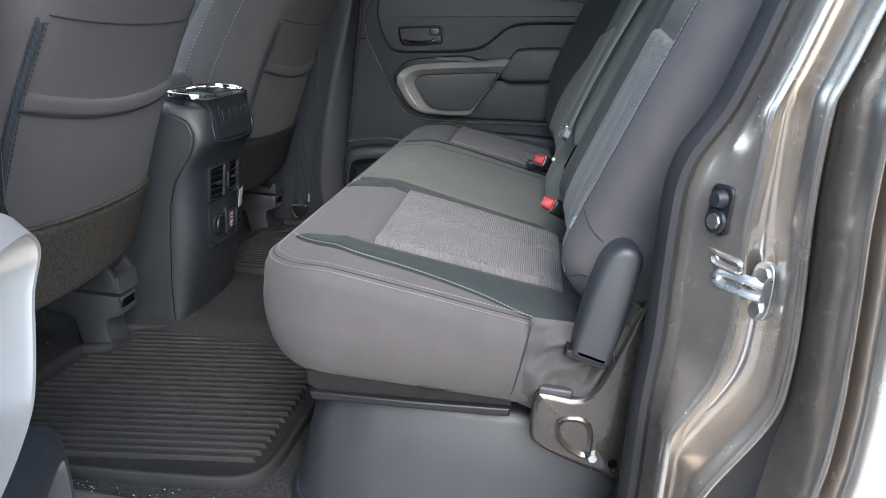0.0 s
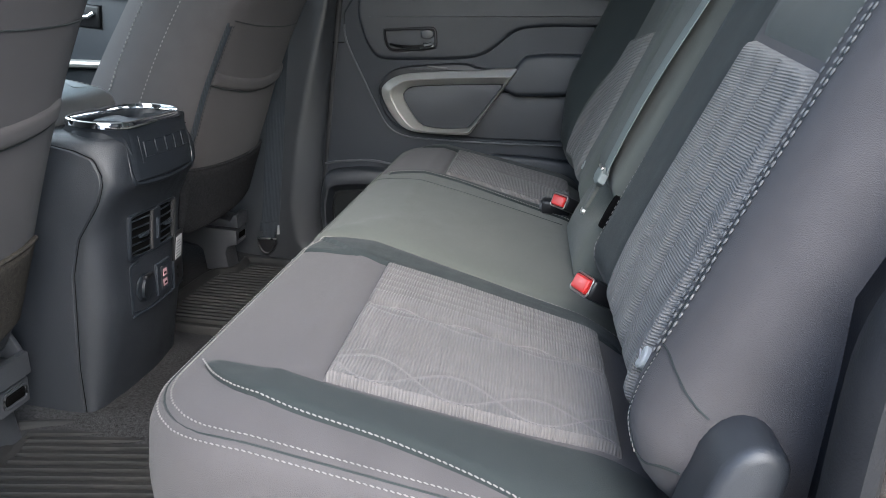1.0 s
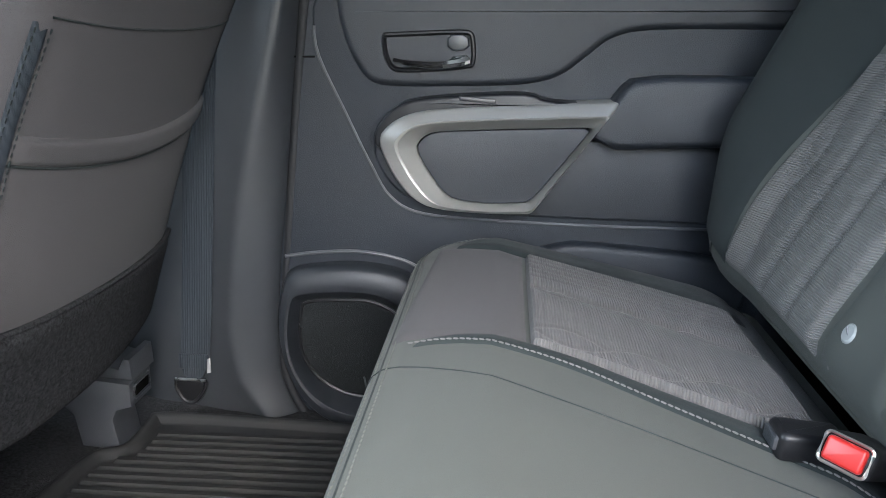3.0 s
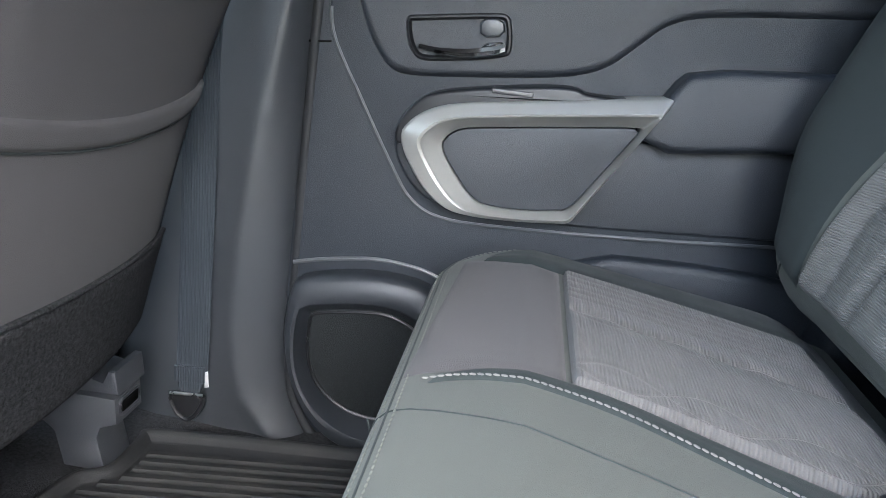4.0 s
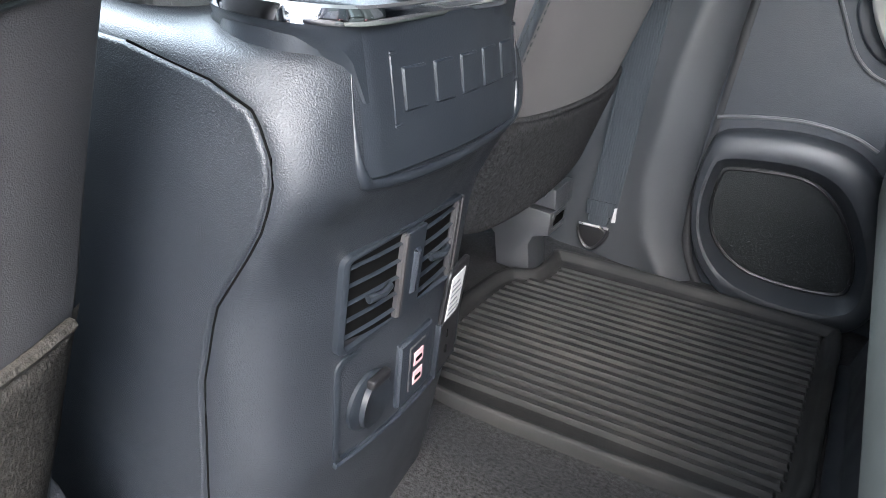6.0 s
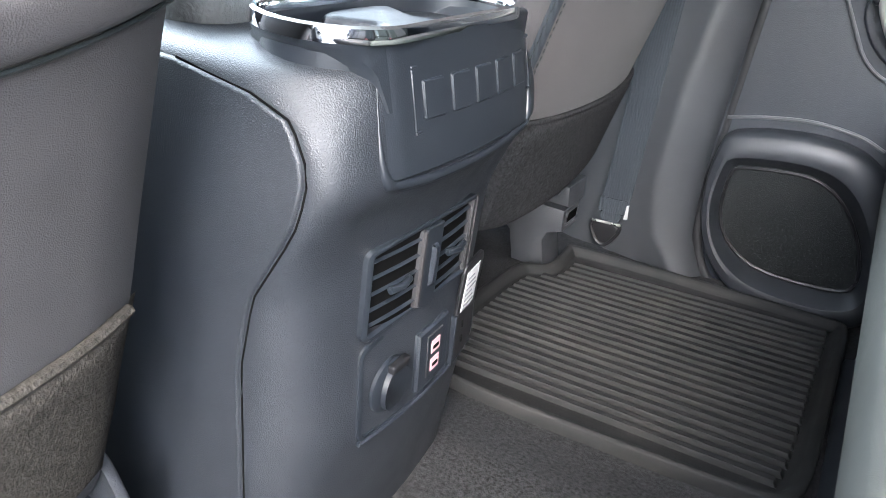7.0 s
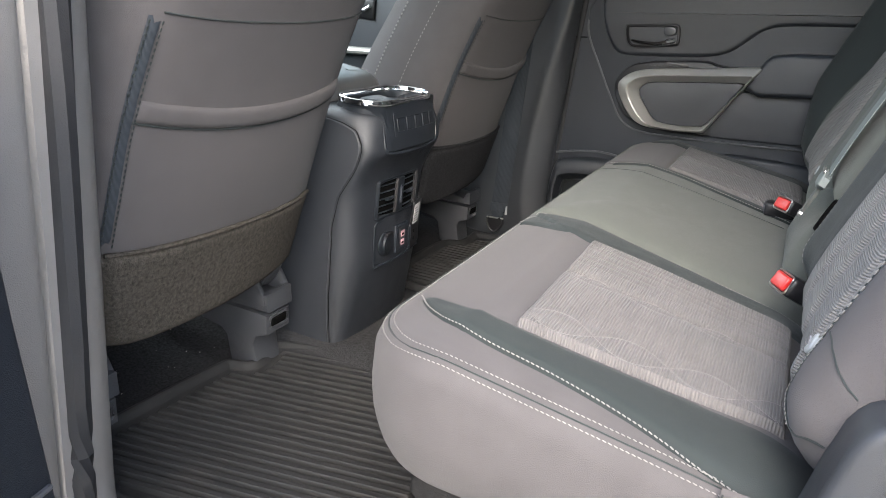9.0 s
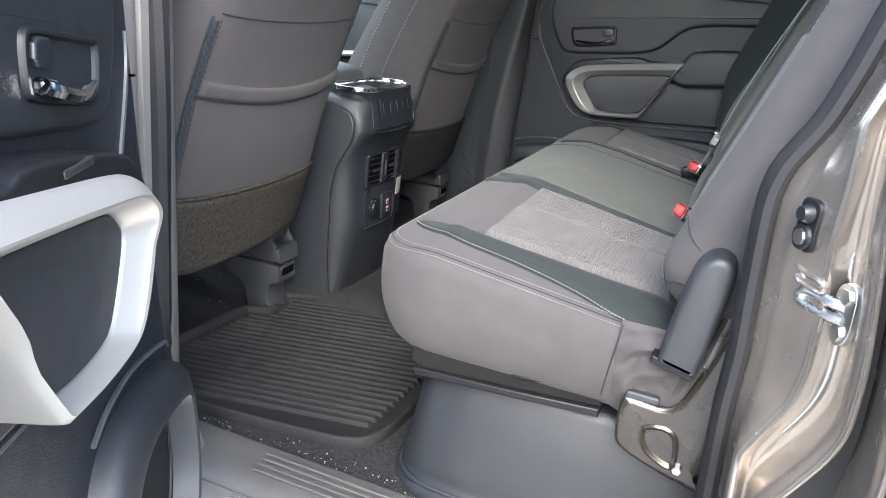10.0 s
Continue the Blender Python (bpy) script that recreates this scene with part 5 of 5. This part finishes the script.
part("cup_divider", prism(chaikin([(-0.570, 1.475), (-0.542, 1.487), (-0.528, 1.497), (-0.514, 1.487), (-0.490, 1.478), (-0.490, 1.556), (-0.514, 1.548), (-0.528, 1.540), (-0.542, 1.548), (-0.570, 1.560)], 2), 0.385, 0.477, FZ, 0.005), PLASTIC, cup, "divider between the cups")
part("pull_tab", prism(chaikin([(-0.488, 1.50), (-0.478, 1.505), (-0.477, 1.62), (-0.488, 1.635), (-0.492, 1.60), (-0.49, 1.52)], 1), 0.466, 0.4835, FZ, 0.003), PLASTIC_SOFT, cup)


def con_patch(y0, y1, z0, z1, out):
    b = bmesh.new()
    g = [[b.verts.new((con_rear(y, z) + out, y, z)) for y in np.linspace(y0, y1, 17)] for z in np.linspace(z0, z1, 9)]
    for r0, r1 in zip(g, g[1:]):
        for k in range(16):
            b.faces.new((r0[k], r0[k + 1], r1[k + 1], r1[k]))
    return b


# air vents
vent = part("vent_housing", rings_mesh([[(con_rear(a, b) + d, a, b) for a, b in inset(rounded(1.456, 1.598, 0.262, 0.332, 0.006, 4), i)] for i, d in
                                        ((-0.004, 0.0005), (-0.002, 0.0028), (0.001, 0.0034), (0.004, 0.002), (0.005, 0.0004))], False, False), BLACK, console, "twin air vent")
# no depth behind the slats: a black sheet stands in for the shade
part("duct_shade", con_patch(1.454, 1.600, 0.260, 0.334, 0.0010), VOID, vent)
part("vent_frame", rings_mesh([[(con_rear(a, b) + d, a, b) for a, b in inset(rounded(1.452, 1.602, 0.258, 0.336, 0.008, 4), i)] for i, d in
                                     ((0, 0.0), (0.0, 0.0045), (0.002, 0.006), (0.004, 0.006), (0.006, 0.003))], False, False), PLASTIC_SOFT, console)
for y0, y1 in ((1.4585, 1.517), (1.541, 1.596)):
    for k in range(5):
        z = 0.2705 + 0.0134 * k
        r = [[(con_rear(y, z) + 0.0022 + dx, y, z + dz) for dx, dz in ((0.0012, -0.0007), (0.0020, 0.0), (0.0012, 0.0007), (-0.006, 0.0016), (-0.006, 0.0005))] for y in (y0, (y0 + y1) / 2, y1)]
        part("slat", rings_mesh(r), PLASTIC_SOFT, vent)
    ym = (y0 + y1) / 2
    part("vane_knob", tube([(con_rear(ym, 0.297) + 0.006, ym - 0.013, 0.297), (con_rear(ym, 0.297) + 0.009, ym, 0.297), (con_rear(ym, 0.297) + 0.006, ym + 0.013, 0.297)], 0.0030, n=8), PLASTIC_SOFT, vent)
part("vent_divider", con_strip(1.517, 1.541, 0.262, 0.332, 0.006), PLASTIC_SOFT, vent)
for y, wd in ((1.5165, 0.003), (1.5975, 0.0035), (1.6055, 0.003)):
    part("divider_trim", con_strip(y - wd, y + wd, 0.263, 0.331, 0.0062, 0.0015), PLASTIC_TRIM, vent, "satin grey vent trim")
part("thumb_wheel", con_strip(1.526, 1.534, 0.279, 0.316, 0.0095, 0.003), PLASTIC, vent)
# socket panel
part("socket_panel", rings_mesh([[(con_rear(a, b) + d, a, b) for a, b in inset(rounded(1.455, 1.648, 0.160, 0.252, 0.012, 4), i)] for i, d in ((0, 0.0), (0.0, 0.0016), (0.0015, 0.0024), (0.004, 0.0024), (0.006, 0.0002))], False, False), PLASTIC_SOFT, console)
part("panel_line", tube([(con_rear(a, 0.160) + 0.0016, a, 0.160 + 0.02 * max(0, abs(a - 1.545) - 0.085)) for a in np.linspace(1.458, 1.645, 24)], 0.0026, n=6), PLASTIC, console)
xs = con_rear(1.490, 0.203)
part("socket_collar", tube([(xs, 1.490, 0.203), (xs + 0.003, 1.490, 0.203), (xs + 0.0045, 1.490, 0.203)], [0.0245, 0.0245, 0.022], n=28), PLASTIC_SOFT, console, "round power socket")
part("socket_cap", tube([(xs + 0.003, 1.492, 0.202), (xs + 0.0080, 1.493, 0.202), (xs + 0.0095, 1.493, 0.202)], [0.0205, 0.0205, 0.018], n=28), PLASTIC_SOFT, console)
part("cap_tab", block(xs + 0.004, xs + 0.0110, 1.482, 1.506, 0.2185, 0.2265, 0.002), BLACK, console)
usb = part("usb_panel", con_strip(1.527, 1.579, 0.172, 0.230, 0.0046, 0.002), PLASTIC, console, "twin charging ports")
part("port_plate", con_strip(1.5408, 1.5667, 0.1803, 0.2222, 0.0049, 0.0004), PLASTIC_TRIM, usb)
part("port_ground", con_strip(1.5412, 1.5663, 0.1807, 0.2218, 0.0053, 0.0005), PLASTIC_SOFT, usb)
for z in (0.1845, 0.2025):
    port = part("charging_port", con_strip(1.5465, 1.5615, z, z + 0.013, 0.0057, 0.0005), PINK, usb, "pinkish port insert")
    part("port_slot", con_strip(1.549, 1.559, z + 0.0035, z + 0.0075, 0.0061, 0.0004), VOID, port)
out = part("outlet", con_strip(1.598, 1.640, 0.164, 0.214, 0.0050, 0.001), BLACK, console, "black mains outlet")
for z in (0.178, 0.194):
    part("outlet_slot", con_strip(1.612, 1.614, z, z + 0.008, 0.0054, 0.0003), VOID, out)
part("outlet_edge", con_strip(1.5945, 1.599, 0.160, 0.214, 0.0055, 0.001), PLASTIC_SOFT, out)
lid_pts = rounded(1.597, 1.643, 0.206, 0.266, 0.008, 4)
xl = con_rear(1.62, 0.236)


def FL(a, b, h):
    t = radians(3)
    return (xl + 0.001 + (b - 0.206) * math.sin(t) - 0.12 * (a - 1.62) + h, a, 0.206 + (b - 0.206) * math.cos(t))


lid = part("outlet_lid", prism(lid_pts, 0.0, 0.0048, FL, 0.002, True), BLACK, console, "flipped-up outlet lid")
lab = part("lid_label", prism(rounded(1.603, 1.633, 0.2145, 0.2575, 0.001, 2), 0.0044, 0.0054, FL, 0.0003), PAPER, lid, "white paper label")
for k in range(6):
    part("print_bar", prism(rounded(1.606, 1.630 - 0.004 * (k % 3), 0.2190 + 0.0058 * k, 0.2206 + 0.0058 * k, 0.0003, 1), 0.0053, 0.0058, FL, 0.0001), INK, lab)

armlid = thing("armrest_lid", "grained vinyl armrest lid with double stitching behind the console cups", "armrest", (-0.8, YC, 0.45))
ap = rounded(-1.10, -0.605, YC - 0.118, YC + 0.118, 0.035, 6)
part("pad", rings_mesh([[(a, b, z - 0.010 * smooth01((a + 0.70) / 0.1)) for a, b in inset(ap, i)] for i, z in ((0.004, 0.452), (0, 0.460), (0.0, 0.488), (0.006, 0.503), (0.018, 0.512), (0.04, 0.516), (0.08, 0.517))]), VINYL_LID, armlid, "", 60)
for yy in (YC - 0.098, YC - 0.090, YC + 0.090, YC + 0.098):
    part("stitching", stitches([(x, yy, 0.5135 - 0.010 * smooth01((x + 0.70) / 0.1)) for x in np.linspace(-1.05, -0.632, 40)], 0.006, 0.004, 0.001), THREAD, armlid)

# front door trim beyond the far seat
ff = thing("door_3", "dark front door trim with a pale pull bar seen past the seats", "car door", (-1.2, 2.36, 0.0), kind="structure")
part("panel", block(-1.75, -0.70, 2.31, 2.37, -0.03, 0.66, 0.02), PLASTIC, ff)
part("pull_bar", tube(spline([(-0.82, 2.292, 0.492), (-1.0, 2.29, 0.472), (-1.2, 2.29, 0.452), (-1.30, 2.295, 0.40)], 24), 0.017, n=10, flat=0.7), SILVER, ff, "pale satin pull bar")
part("handle_bezel", block(-1.17, -1.03, 2.300, 2.315, 0.56, 0.62, 0.008), BLACK, ff)
part("release_lever", tube([(-1.15, 2.296, 0.585), (-1.06, 2.292, 0.588), (-1.045, 2.296, 0.60)], 0.006, n=8), CHROME, ff)

# ---- floor mats ----


def floor_mat(plan, label, first, last, x_ref, slopes, margin):
    """A rubber tray with long ribs, 20 mm apart, that fan out slightly: slopes gives their lean at the first and the last."""
    m = thing("floor_mat", label, "floor mat", (plan[0][0], plan[0][1], -0.012), "rear floor mats")
    o = chaikin(plan, 2)
    prof = ((0.0, -0.014), (0.0, 0.003), (0.0015, 0.0055), (0.005, 0.0065), (0.010, 0.0055), (0.014, 0.001), (0.018, -0.005), (0.021, -0.0065))
    part("tray", rings_mesh([[(a, b, z) for a, b in inset(o, i)] for i, z in prof]), RUBBER_MAT, m, "", 50)
    field = inset(o, margin)
    count = int((last - first) / 0.0202) + 1
    for k in range(count):
        slope = slopes[0] + (slopes[1] - slopes[0]) * k / (count - 1)
        y = first + 0.0202 * k - slope * x_ref
        hits = []
        for p, q2 in zip(field, field[1:] + field[:1]):
            u, w = p[1] - slope * p[0] - y, q2[1] - slope * q2[0] - y
            if u * w < 0:
                hits.append(p[0] + (q2[0] - p[0]) * u / (u - w))
        if len(hits) >= 2 and max(hits) - min(hits) > 0.03:
            x0, x1 = min(hits), max(hits)
            prof2 = ((-0.0064, -0.0076), (-0.0056, -0.0008), (-0.0042, 0.0016), (0.0042, 0.0016), (0.0056, -0.0008), (0.0064, -0.0076))
            rr = [[(x, y + slope * x + c, z if up else -0.0072) for c, z in prof2] for up, x in ((0, x0), (1, x0 + 0.005), (1, x1 - 0.005), (0, x1))]
            part("rib", rings_mesh(rr), RUBBER_MAT, m)
    return m


floor_mat([(-0.632, 1.353), (-0.40, 1.424), (-0.16, 1.44), (-0.158, 1.2), (-0.162, 1.0), (-0.172, 0.935), (-0.205, 0.900), (-0.29, 0.886), (-0.46, 0.866), (-0.64, 0.862), (-0.682, 0.88),
           (-0.678, 1.03), (-0.664, 1.225), (-0.655, 1.240), (-0.622, 1.252), (-0.618, 1.275), (-0.640, 1.335)],
          "charcoal rubber floor mat with long ribs by the open door", 0.971, 1.45, -0.20, (0.205, 0.265), 0.034)
floor_mat([(-0.604, 2.243), (-0.50, 2.260), (-0.30, 2.283), (-0.155, 2.30), (-0.136, 2.285), (-0.143, 2.1), (-0.145, 1.95), (-0.150, 1.845), (-0.175, 1.812), (-0.215, 1.802), (-0.36, 1.784), (-0.52, 1.768), (-0.60, 1.772), (-0.648, 1.80),
           (-0.650, 2.0), (-0.640, 2.118), (-0.605, 2.135), (-0.596, 2.15), (-0.598, 2.22)],
          "charcoal rubber floor mat with long ribs behind the console", 1.851, 2.275, -0.17, (0.088, 0.165), 0.026)

# ---- body side by the open door ----


def fn(zs, xs):
    """A smooth line x(z) through a few heights."""
    zz = np.linspace(-0.5, 1.4, 381)
    soft_k = np.hanning(11) / np.hanning(11).sum()
    xx = np.convolve(np.pad(np.interp(zz, zs, xs), 5, mode="edge"), soft_k, mode="valid")
    return lambda z: float(np.interp(z, zz, xx))


ws_x = fn([-0.35, -0.02, 0.185, 0.313, 0.381, 0.444, 0.504, 0.545, 0.575, 0.621, 0.675, 0.725, 0.95, 1.2], [0.30, 0.315, 0.315, 0.309, 0.310, 0.306, 0.303, 0.302, 0.308, 0.334, 0.350, 0.362, 0.43, 0.50])
crease_x = fn([-0.35, 0.234, 0.30, 0.340, 0.370, 0.411, 0.473, 0.527, 0.58, 0.629, 0.723, 1.2], [0.32, 0.325, 0.328, 0.346, 0.360, 0.365, 0.362, 0.357, 0.358, 0.356, 0.362, 0.50])
rid_x = fn([-0.35, 0.10, 0.20, 0.29, 0.324, 0.357, 0.387, 0.442, 0.494, 0.543, 0.591, 0.636, 0.722, 1.2], [0.28, 0.30, 0.318, 0.346, 0.364, 0.382, 0.392, 0.391, 0.385, 0.378, 0.374, 0.372, 0.376, 0.50])
rid2_x = fn([-0.35, 0.20, 0.332, 0.375, 0.426, 0.474, 0.52, 0.564, 0.606, 0.646, 0.719, 1.2], [0.40, 0.408, 0.411, 0.414, 0.412, 0.407, 0.402, 0.396, 0.393, 0.390, 0.392, 0.50])
rows, gap_rows = [], []
for z in np.linspace(-0.35, 1.22, 150):
    z = float(z)
    w, c, r, r2 = ws_x(z), crease_x(z), rid_x(z), rid2_x(z)
    c = max(c, w + 0.020)
    r = max(r, c + 0.010)
    r2 = max(r2, r + 0.016)
    section = chaikin([(w + 0.010, 0.80), (w + 0.012, 0.752), (w + 0.018, 0.746), (c - 0.003, 0.690), (c, 0.684), (c + 0.004, 0.682), (c + 0.009, 0.690), (c * 0.6 + r * 0.4 + 0.010, 0.702),
                 (r + 0.006, 0.692), (r + 0.002, 0.650), (r, 0.638), (r, 0.630), (r + 0.003, 0.614), (r + 0.007, 0.610), (r + 0.011, 0.616), (r + 0.013, 0.660), (r2 + 0.002, 0.655),
                 (r2, 0.575), (r2, 0.565), (r2 + 0.002, 0.550), (r2 + 0.005, 0.547), (r2 + 0.008, 0.553), (r2 + 0.009, 0.590), (r2 + 0.013, 0.588),
                 (r2 + 0.013, 0.538), (r2 + 0.017, 0.530), (r2 + 0.026, 0.526), (r2 + 0.30, 0.500), (r2 + 0.9, 0.495), (r2 + 0.9, 0.56), (r2 + 0.3, 0.66), (0.66, 0.80)], 1)
    rows.append([(x, y, z) for x, y in section])
    gap_rows.append([(r + 0.0135, 0.640, z), (r2 - 0.0005, 0.640, z), (r2 - 0.0005, 0.652, z), (r + 0.0135, 0.652, z)])
solo("wall_body_side", rings_mesh(rows), PAINT, "bronze-grey metallic painted door jamb and body side", "car body", "structure", sharp=50)
# the paint's dark reflection in this channel, put in as a black strip
solo("trim_jamb_dark_band", rings_mesh(gap_rows), SEAL, "black strip in the jamb's channel for the paint's dark reflection", "door seal", "structure", sharp=50)
strip_pts = [(ws_x(float(z)) + 0.003, 0.762, float(z)) for z in np.linspace(-0.03, 1.2, 120)]
solo("trim_seal_near", tube(strip_pts, 0.012, n=10, flat=1.8, up=(0, 1, 0)), SEAL, "black rubber door seal along the painted jamb", "door seal", "structure")
inner_trim = [(0.20, -0.03), (0.66, -0.03), (0.66, 1.2), (0.52, 1.2), (0.40, 0.80), (0.345, 0.62), (0.32, 0.55), (0.33, 0.30), (0.32, 0.10)]
solo("wall_quarter", prism(inner_trim, 0.80, 0.872, FY, 0.01), BLACK, "black inner quarter panel behind the bench", "wall", "structure")
far_trim = [(0.26, -0.03), (0.66, -0.03), (0.66, 1.2), (0.52, 1.2), (0.40, 0.80), (0.36, 0.62), (0.34, 0.40)]
solo("wall_quarter_far", prism(far_trim, 2.372, 2.24, FY, 0.02), PLASTIC, "dark inner quarter panel on the far side", "wall", "structure")

# jamb fittings
def jx(y, z):
    """The painted panel between the seal and its crease."""
    w, c = ws_x(z) + 0.018, crease_x(z) - 0.003
    return w + (c - w) * (0.746 - y) / 0.056



nj = Vector((-0.056, -(crease_x(0.52) - ws_x(0.52) - 0.021), 0)).normalized()
tj = Vector((-nj.y, nj.x, 0))
if tj.y > 0:
    tj = -tj


def FJ(y0, z0, size=0.80, x0=None):
    o = Vector((jx(y0, z0) if x0 is None else x0, y0, z0))
    return lambda a, b, h: tuple(o + (tj * a + Vector((0, 0, b)) + nj * h) * size)


F1 = FJ(0.712, 0.533)
lamp = thing("door_switch", "black courtesy light switch plate on the painted jamb", "switch", F1(0, 0, 0))
part("plate", prism(rounded(-0.017, 0.017, -0.030, 0.030, 0.010, 5), -0.002, 0.005, F1, 0.002), BLACK, lamp)
part("button", tube([F1(0.001, 0.013, 0.004), F1(0.001, 0.013, 0.010), F1(0.001, 0.013, 0.016)], [0.0095, 0.0085, 0.0065], n=14), PLASTIC_SOFT, lamp, "rubber push button")
part("screw_well", tube([F1(0, -0.014, 0.004), F1(0, -0.014, 0.009)], [0.0125, 0.0115], n=16), PLASTIC_SOFT, lamp)
part("screw", tube([F1(0, -0.014, 0.006), F1(0, -0.014, 0.0115)], [0.0085, 0.0075], n=8), STEEL, lamp, "bright screw head")
F2 = FJ(0.680, 0.469, 0.80, 0.383)
strk = thing("door_striker", "bright zinc door striker loop bolted to the jamb", "striker", F2(0, 0, 0))
part("plate", prism(chaikin([(-0.008, 0.034), (0.010, 0.036), (0.018, 0.024), (0.020, -0.020), (0.012, -0.036), (-0.006, -0.036), (-0.014, -0.022), (-0.016, 0.020)], 2), -0.002, 0.006, F2, 0.002), STEEL, strk)
for z in (0.020, -0.022):
    part("bolt", tube([F2(0.003, z, 0.004), F2(0.003, z, 0.010)], 0.0075, n=6), STEEL, strk)
lp = spline([F2(0.004, 0.008, 0.004), F2(-0.012, 0.009, 0.014), F2(-0.040, 0.009, 0.020), F2(-0.050, 0.002, 0.021), F2(-0.046, -0.006, 0.020), F2(-0.012, -0.007, 0.012), F2(0.004, -0.008, 0.004)], 30)
part("loop", tube(lp, 0.0048, n=10), STEEL, strk)
F3 = FJ(0.698, 0.486)
solo("trim_jamb_pressing", tube(spline([F3(-0.030, 0.008, 0.0), F3(-0.012, 0.006, 0.003), F3(0.018, 0.006, 0.003), F3(0.022, 0.0, 0.003), F3(0.018, -0.006, 0.003), F3(-0.014, -0.006, 0.003), F3(-0.022, 0.0, 0.003)], 24), 0.0022, n=6), PAINT, "pressed loop in the painted jamb", "pressing", "structure")

# sill
sill_prof = [(0.842, -0.022), (0.838, -0.004), (0.826, 0.0), (0.770, -0.006), (0.742, -0.016), (0.730, -0.040), (0.730, -0.10), (0.80, -0.10), (0.842, -0.10)]
rows = []
for x in np.linspace(-0.46, 0.31, 30):
    up = 0.10 * smooth01((x - 0.16) / 0.17)
    rows.append([(float(x), y, z + up * (1 if z > -0.05 else 0)) for y, z in chaikin(sill_prof, 1)])
sill = tagged(part("trim_sill", rings_mesh(rows), SILL, None, "", 40), "grey plastic scuff plate along the door sill", "scuff plate", "", "structure")
for k in range(4):
    part("tread_rib", block(-0.30, 0.14, 0.772 + 0.012 * k, 0.778 + 0.012 * k, -0.006 + 0.0012 * k, -0.0005 + 0.0014 * k, 0.002), SILL, sill)
rows = [[(float(x), y, z) for y, z in ((0.735, -0.02), (0.70, -0.03), (0.66, -0.06), (0.62, -0.10), (0.57, -0.16), (0.55, -0.24), (0.60, -0.30), (0.735, -0.30))] for x in np.linspace(-0.60, 0.30, 12)]
solo("wall_rocker", rings_mesh(rows), PAINT, "bronze-grey painted rocker panel below the sill", "car body", "structure", sharp=60)
bs = spline([(-0.445, 0.765, 1.15), (-0.448, 0.765, 0.60), (-0.452, 0.762, 0.30), (-0.452, 0.760, 0.10), (-0.440, 0.757, 0.02), (-0.40, 0.752, -0.022), (-0.30, 0.748, -0.038), (0.0, 0.745, -0.04), (0.20, 0.747, -0.015), (0.285, 0.75, 0.05)], 60)
solo("trim_seal_sill", tube(bs, 0.014, n=8), SEAL, "black rubber door seal round the pillar and sill", "door seal", "structure")
solo("wall_pillar_outer", block(-0.66, -0.455, 0.66, 0.745, -0.30, 1.21, 0.02), PILLAR_LIT, "grey outer pillar cover behind the open door", "car body", "structure")

# grit on the carpet by the sill
V, Fc = [], []
for k in range(130):
    if k < 90:
        x, y = random.uniform(-0.46, 0.10), 0.845 + abs(random.gauss(0, 0.02))
        z = floor_height(x, y) + 0.002
    else:
        x, y = random.uniform(-0.95, -0.70), random.uniform(0.90, 1.30)
        z = floor_height(x, y) + 0.002
    r = random.choice((0.0007, 0.0009, 0.0011, 0.0014, 0.0020))
    b = len(V)
    for dx, dy, dz in ((1, 0, 0), (-1, 0.2, 0), (0, 1, 0.1), (0.1, -1, 0), (0, 0, 1), (0, 0, -1)):
        V.append((x + dx * r * random.uniform(0.6, 1.3), y + dy * r * random.uniform(0.6, 1.3), z + dz * r * random.uniform(0.5, 1)))
    for f in ((0, 2, 4), (2, 1, 4), (1, 3, 4), (3, 0, 4), (2, 0, 5), (1, 2, 5), (3, 1, 5), (0, 3, 5)):
        Fc.append(tuple(b + i for i in f))
me = bpy.data.meshes.new("crumbs")
me.from_pydata(V, [], Fc)
me.materials.append(CRUMB)
tagged(new("crumbs", me), "scattered pale grit on the carpet beside the sill", "grit", "", "stuff")
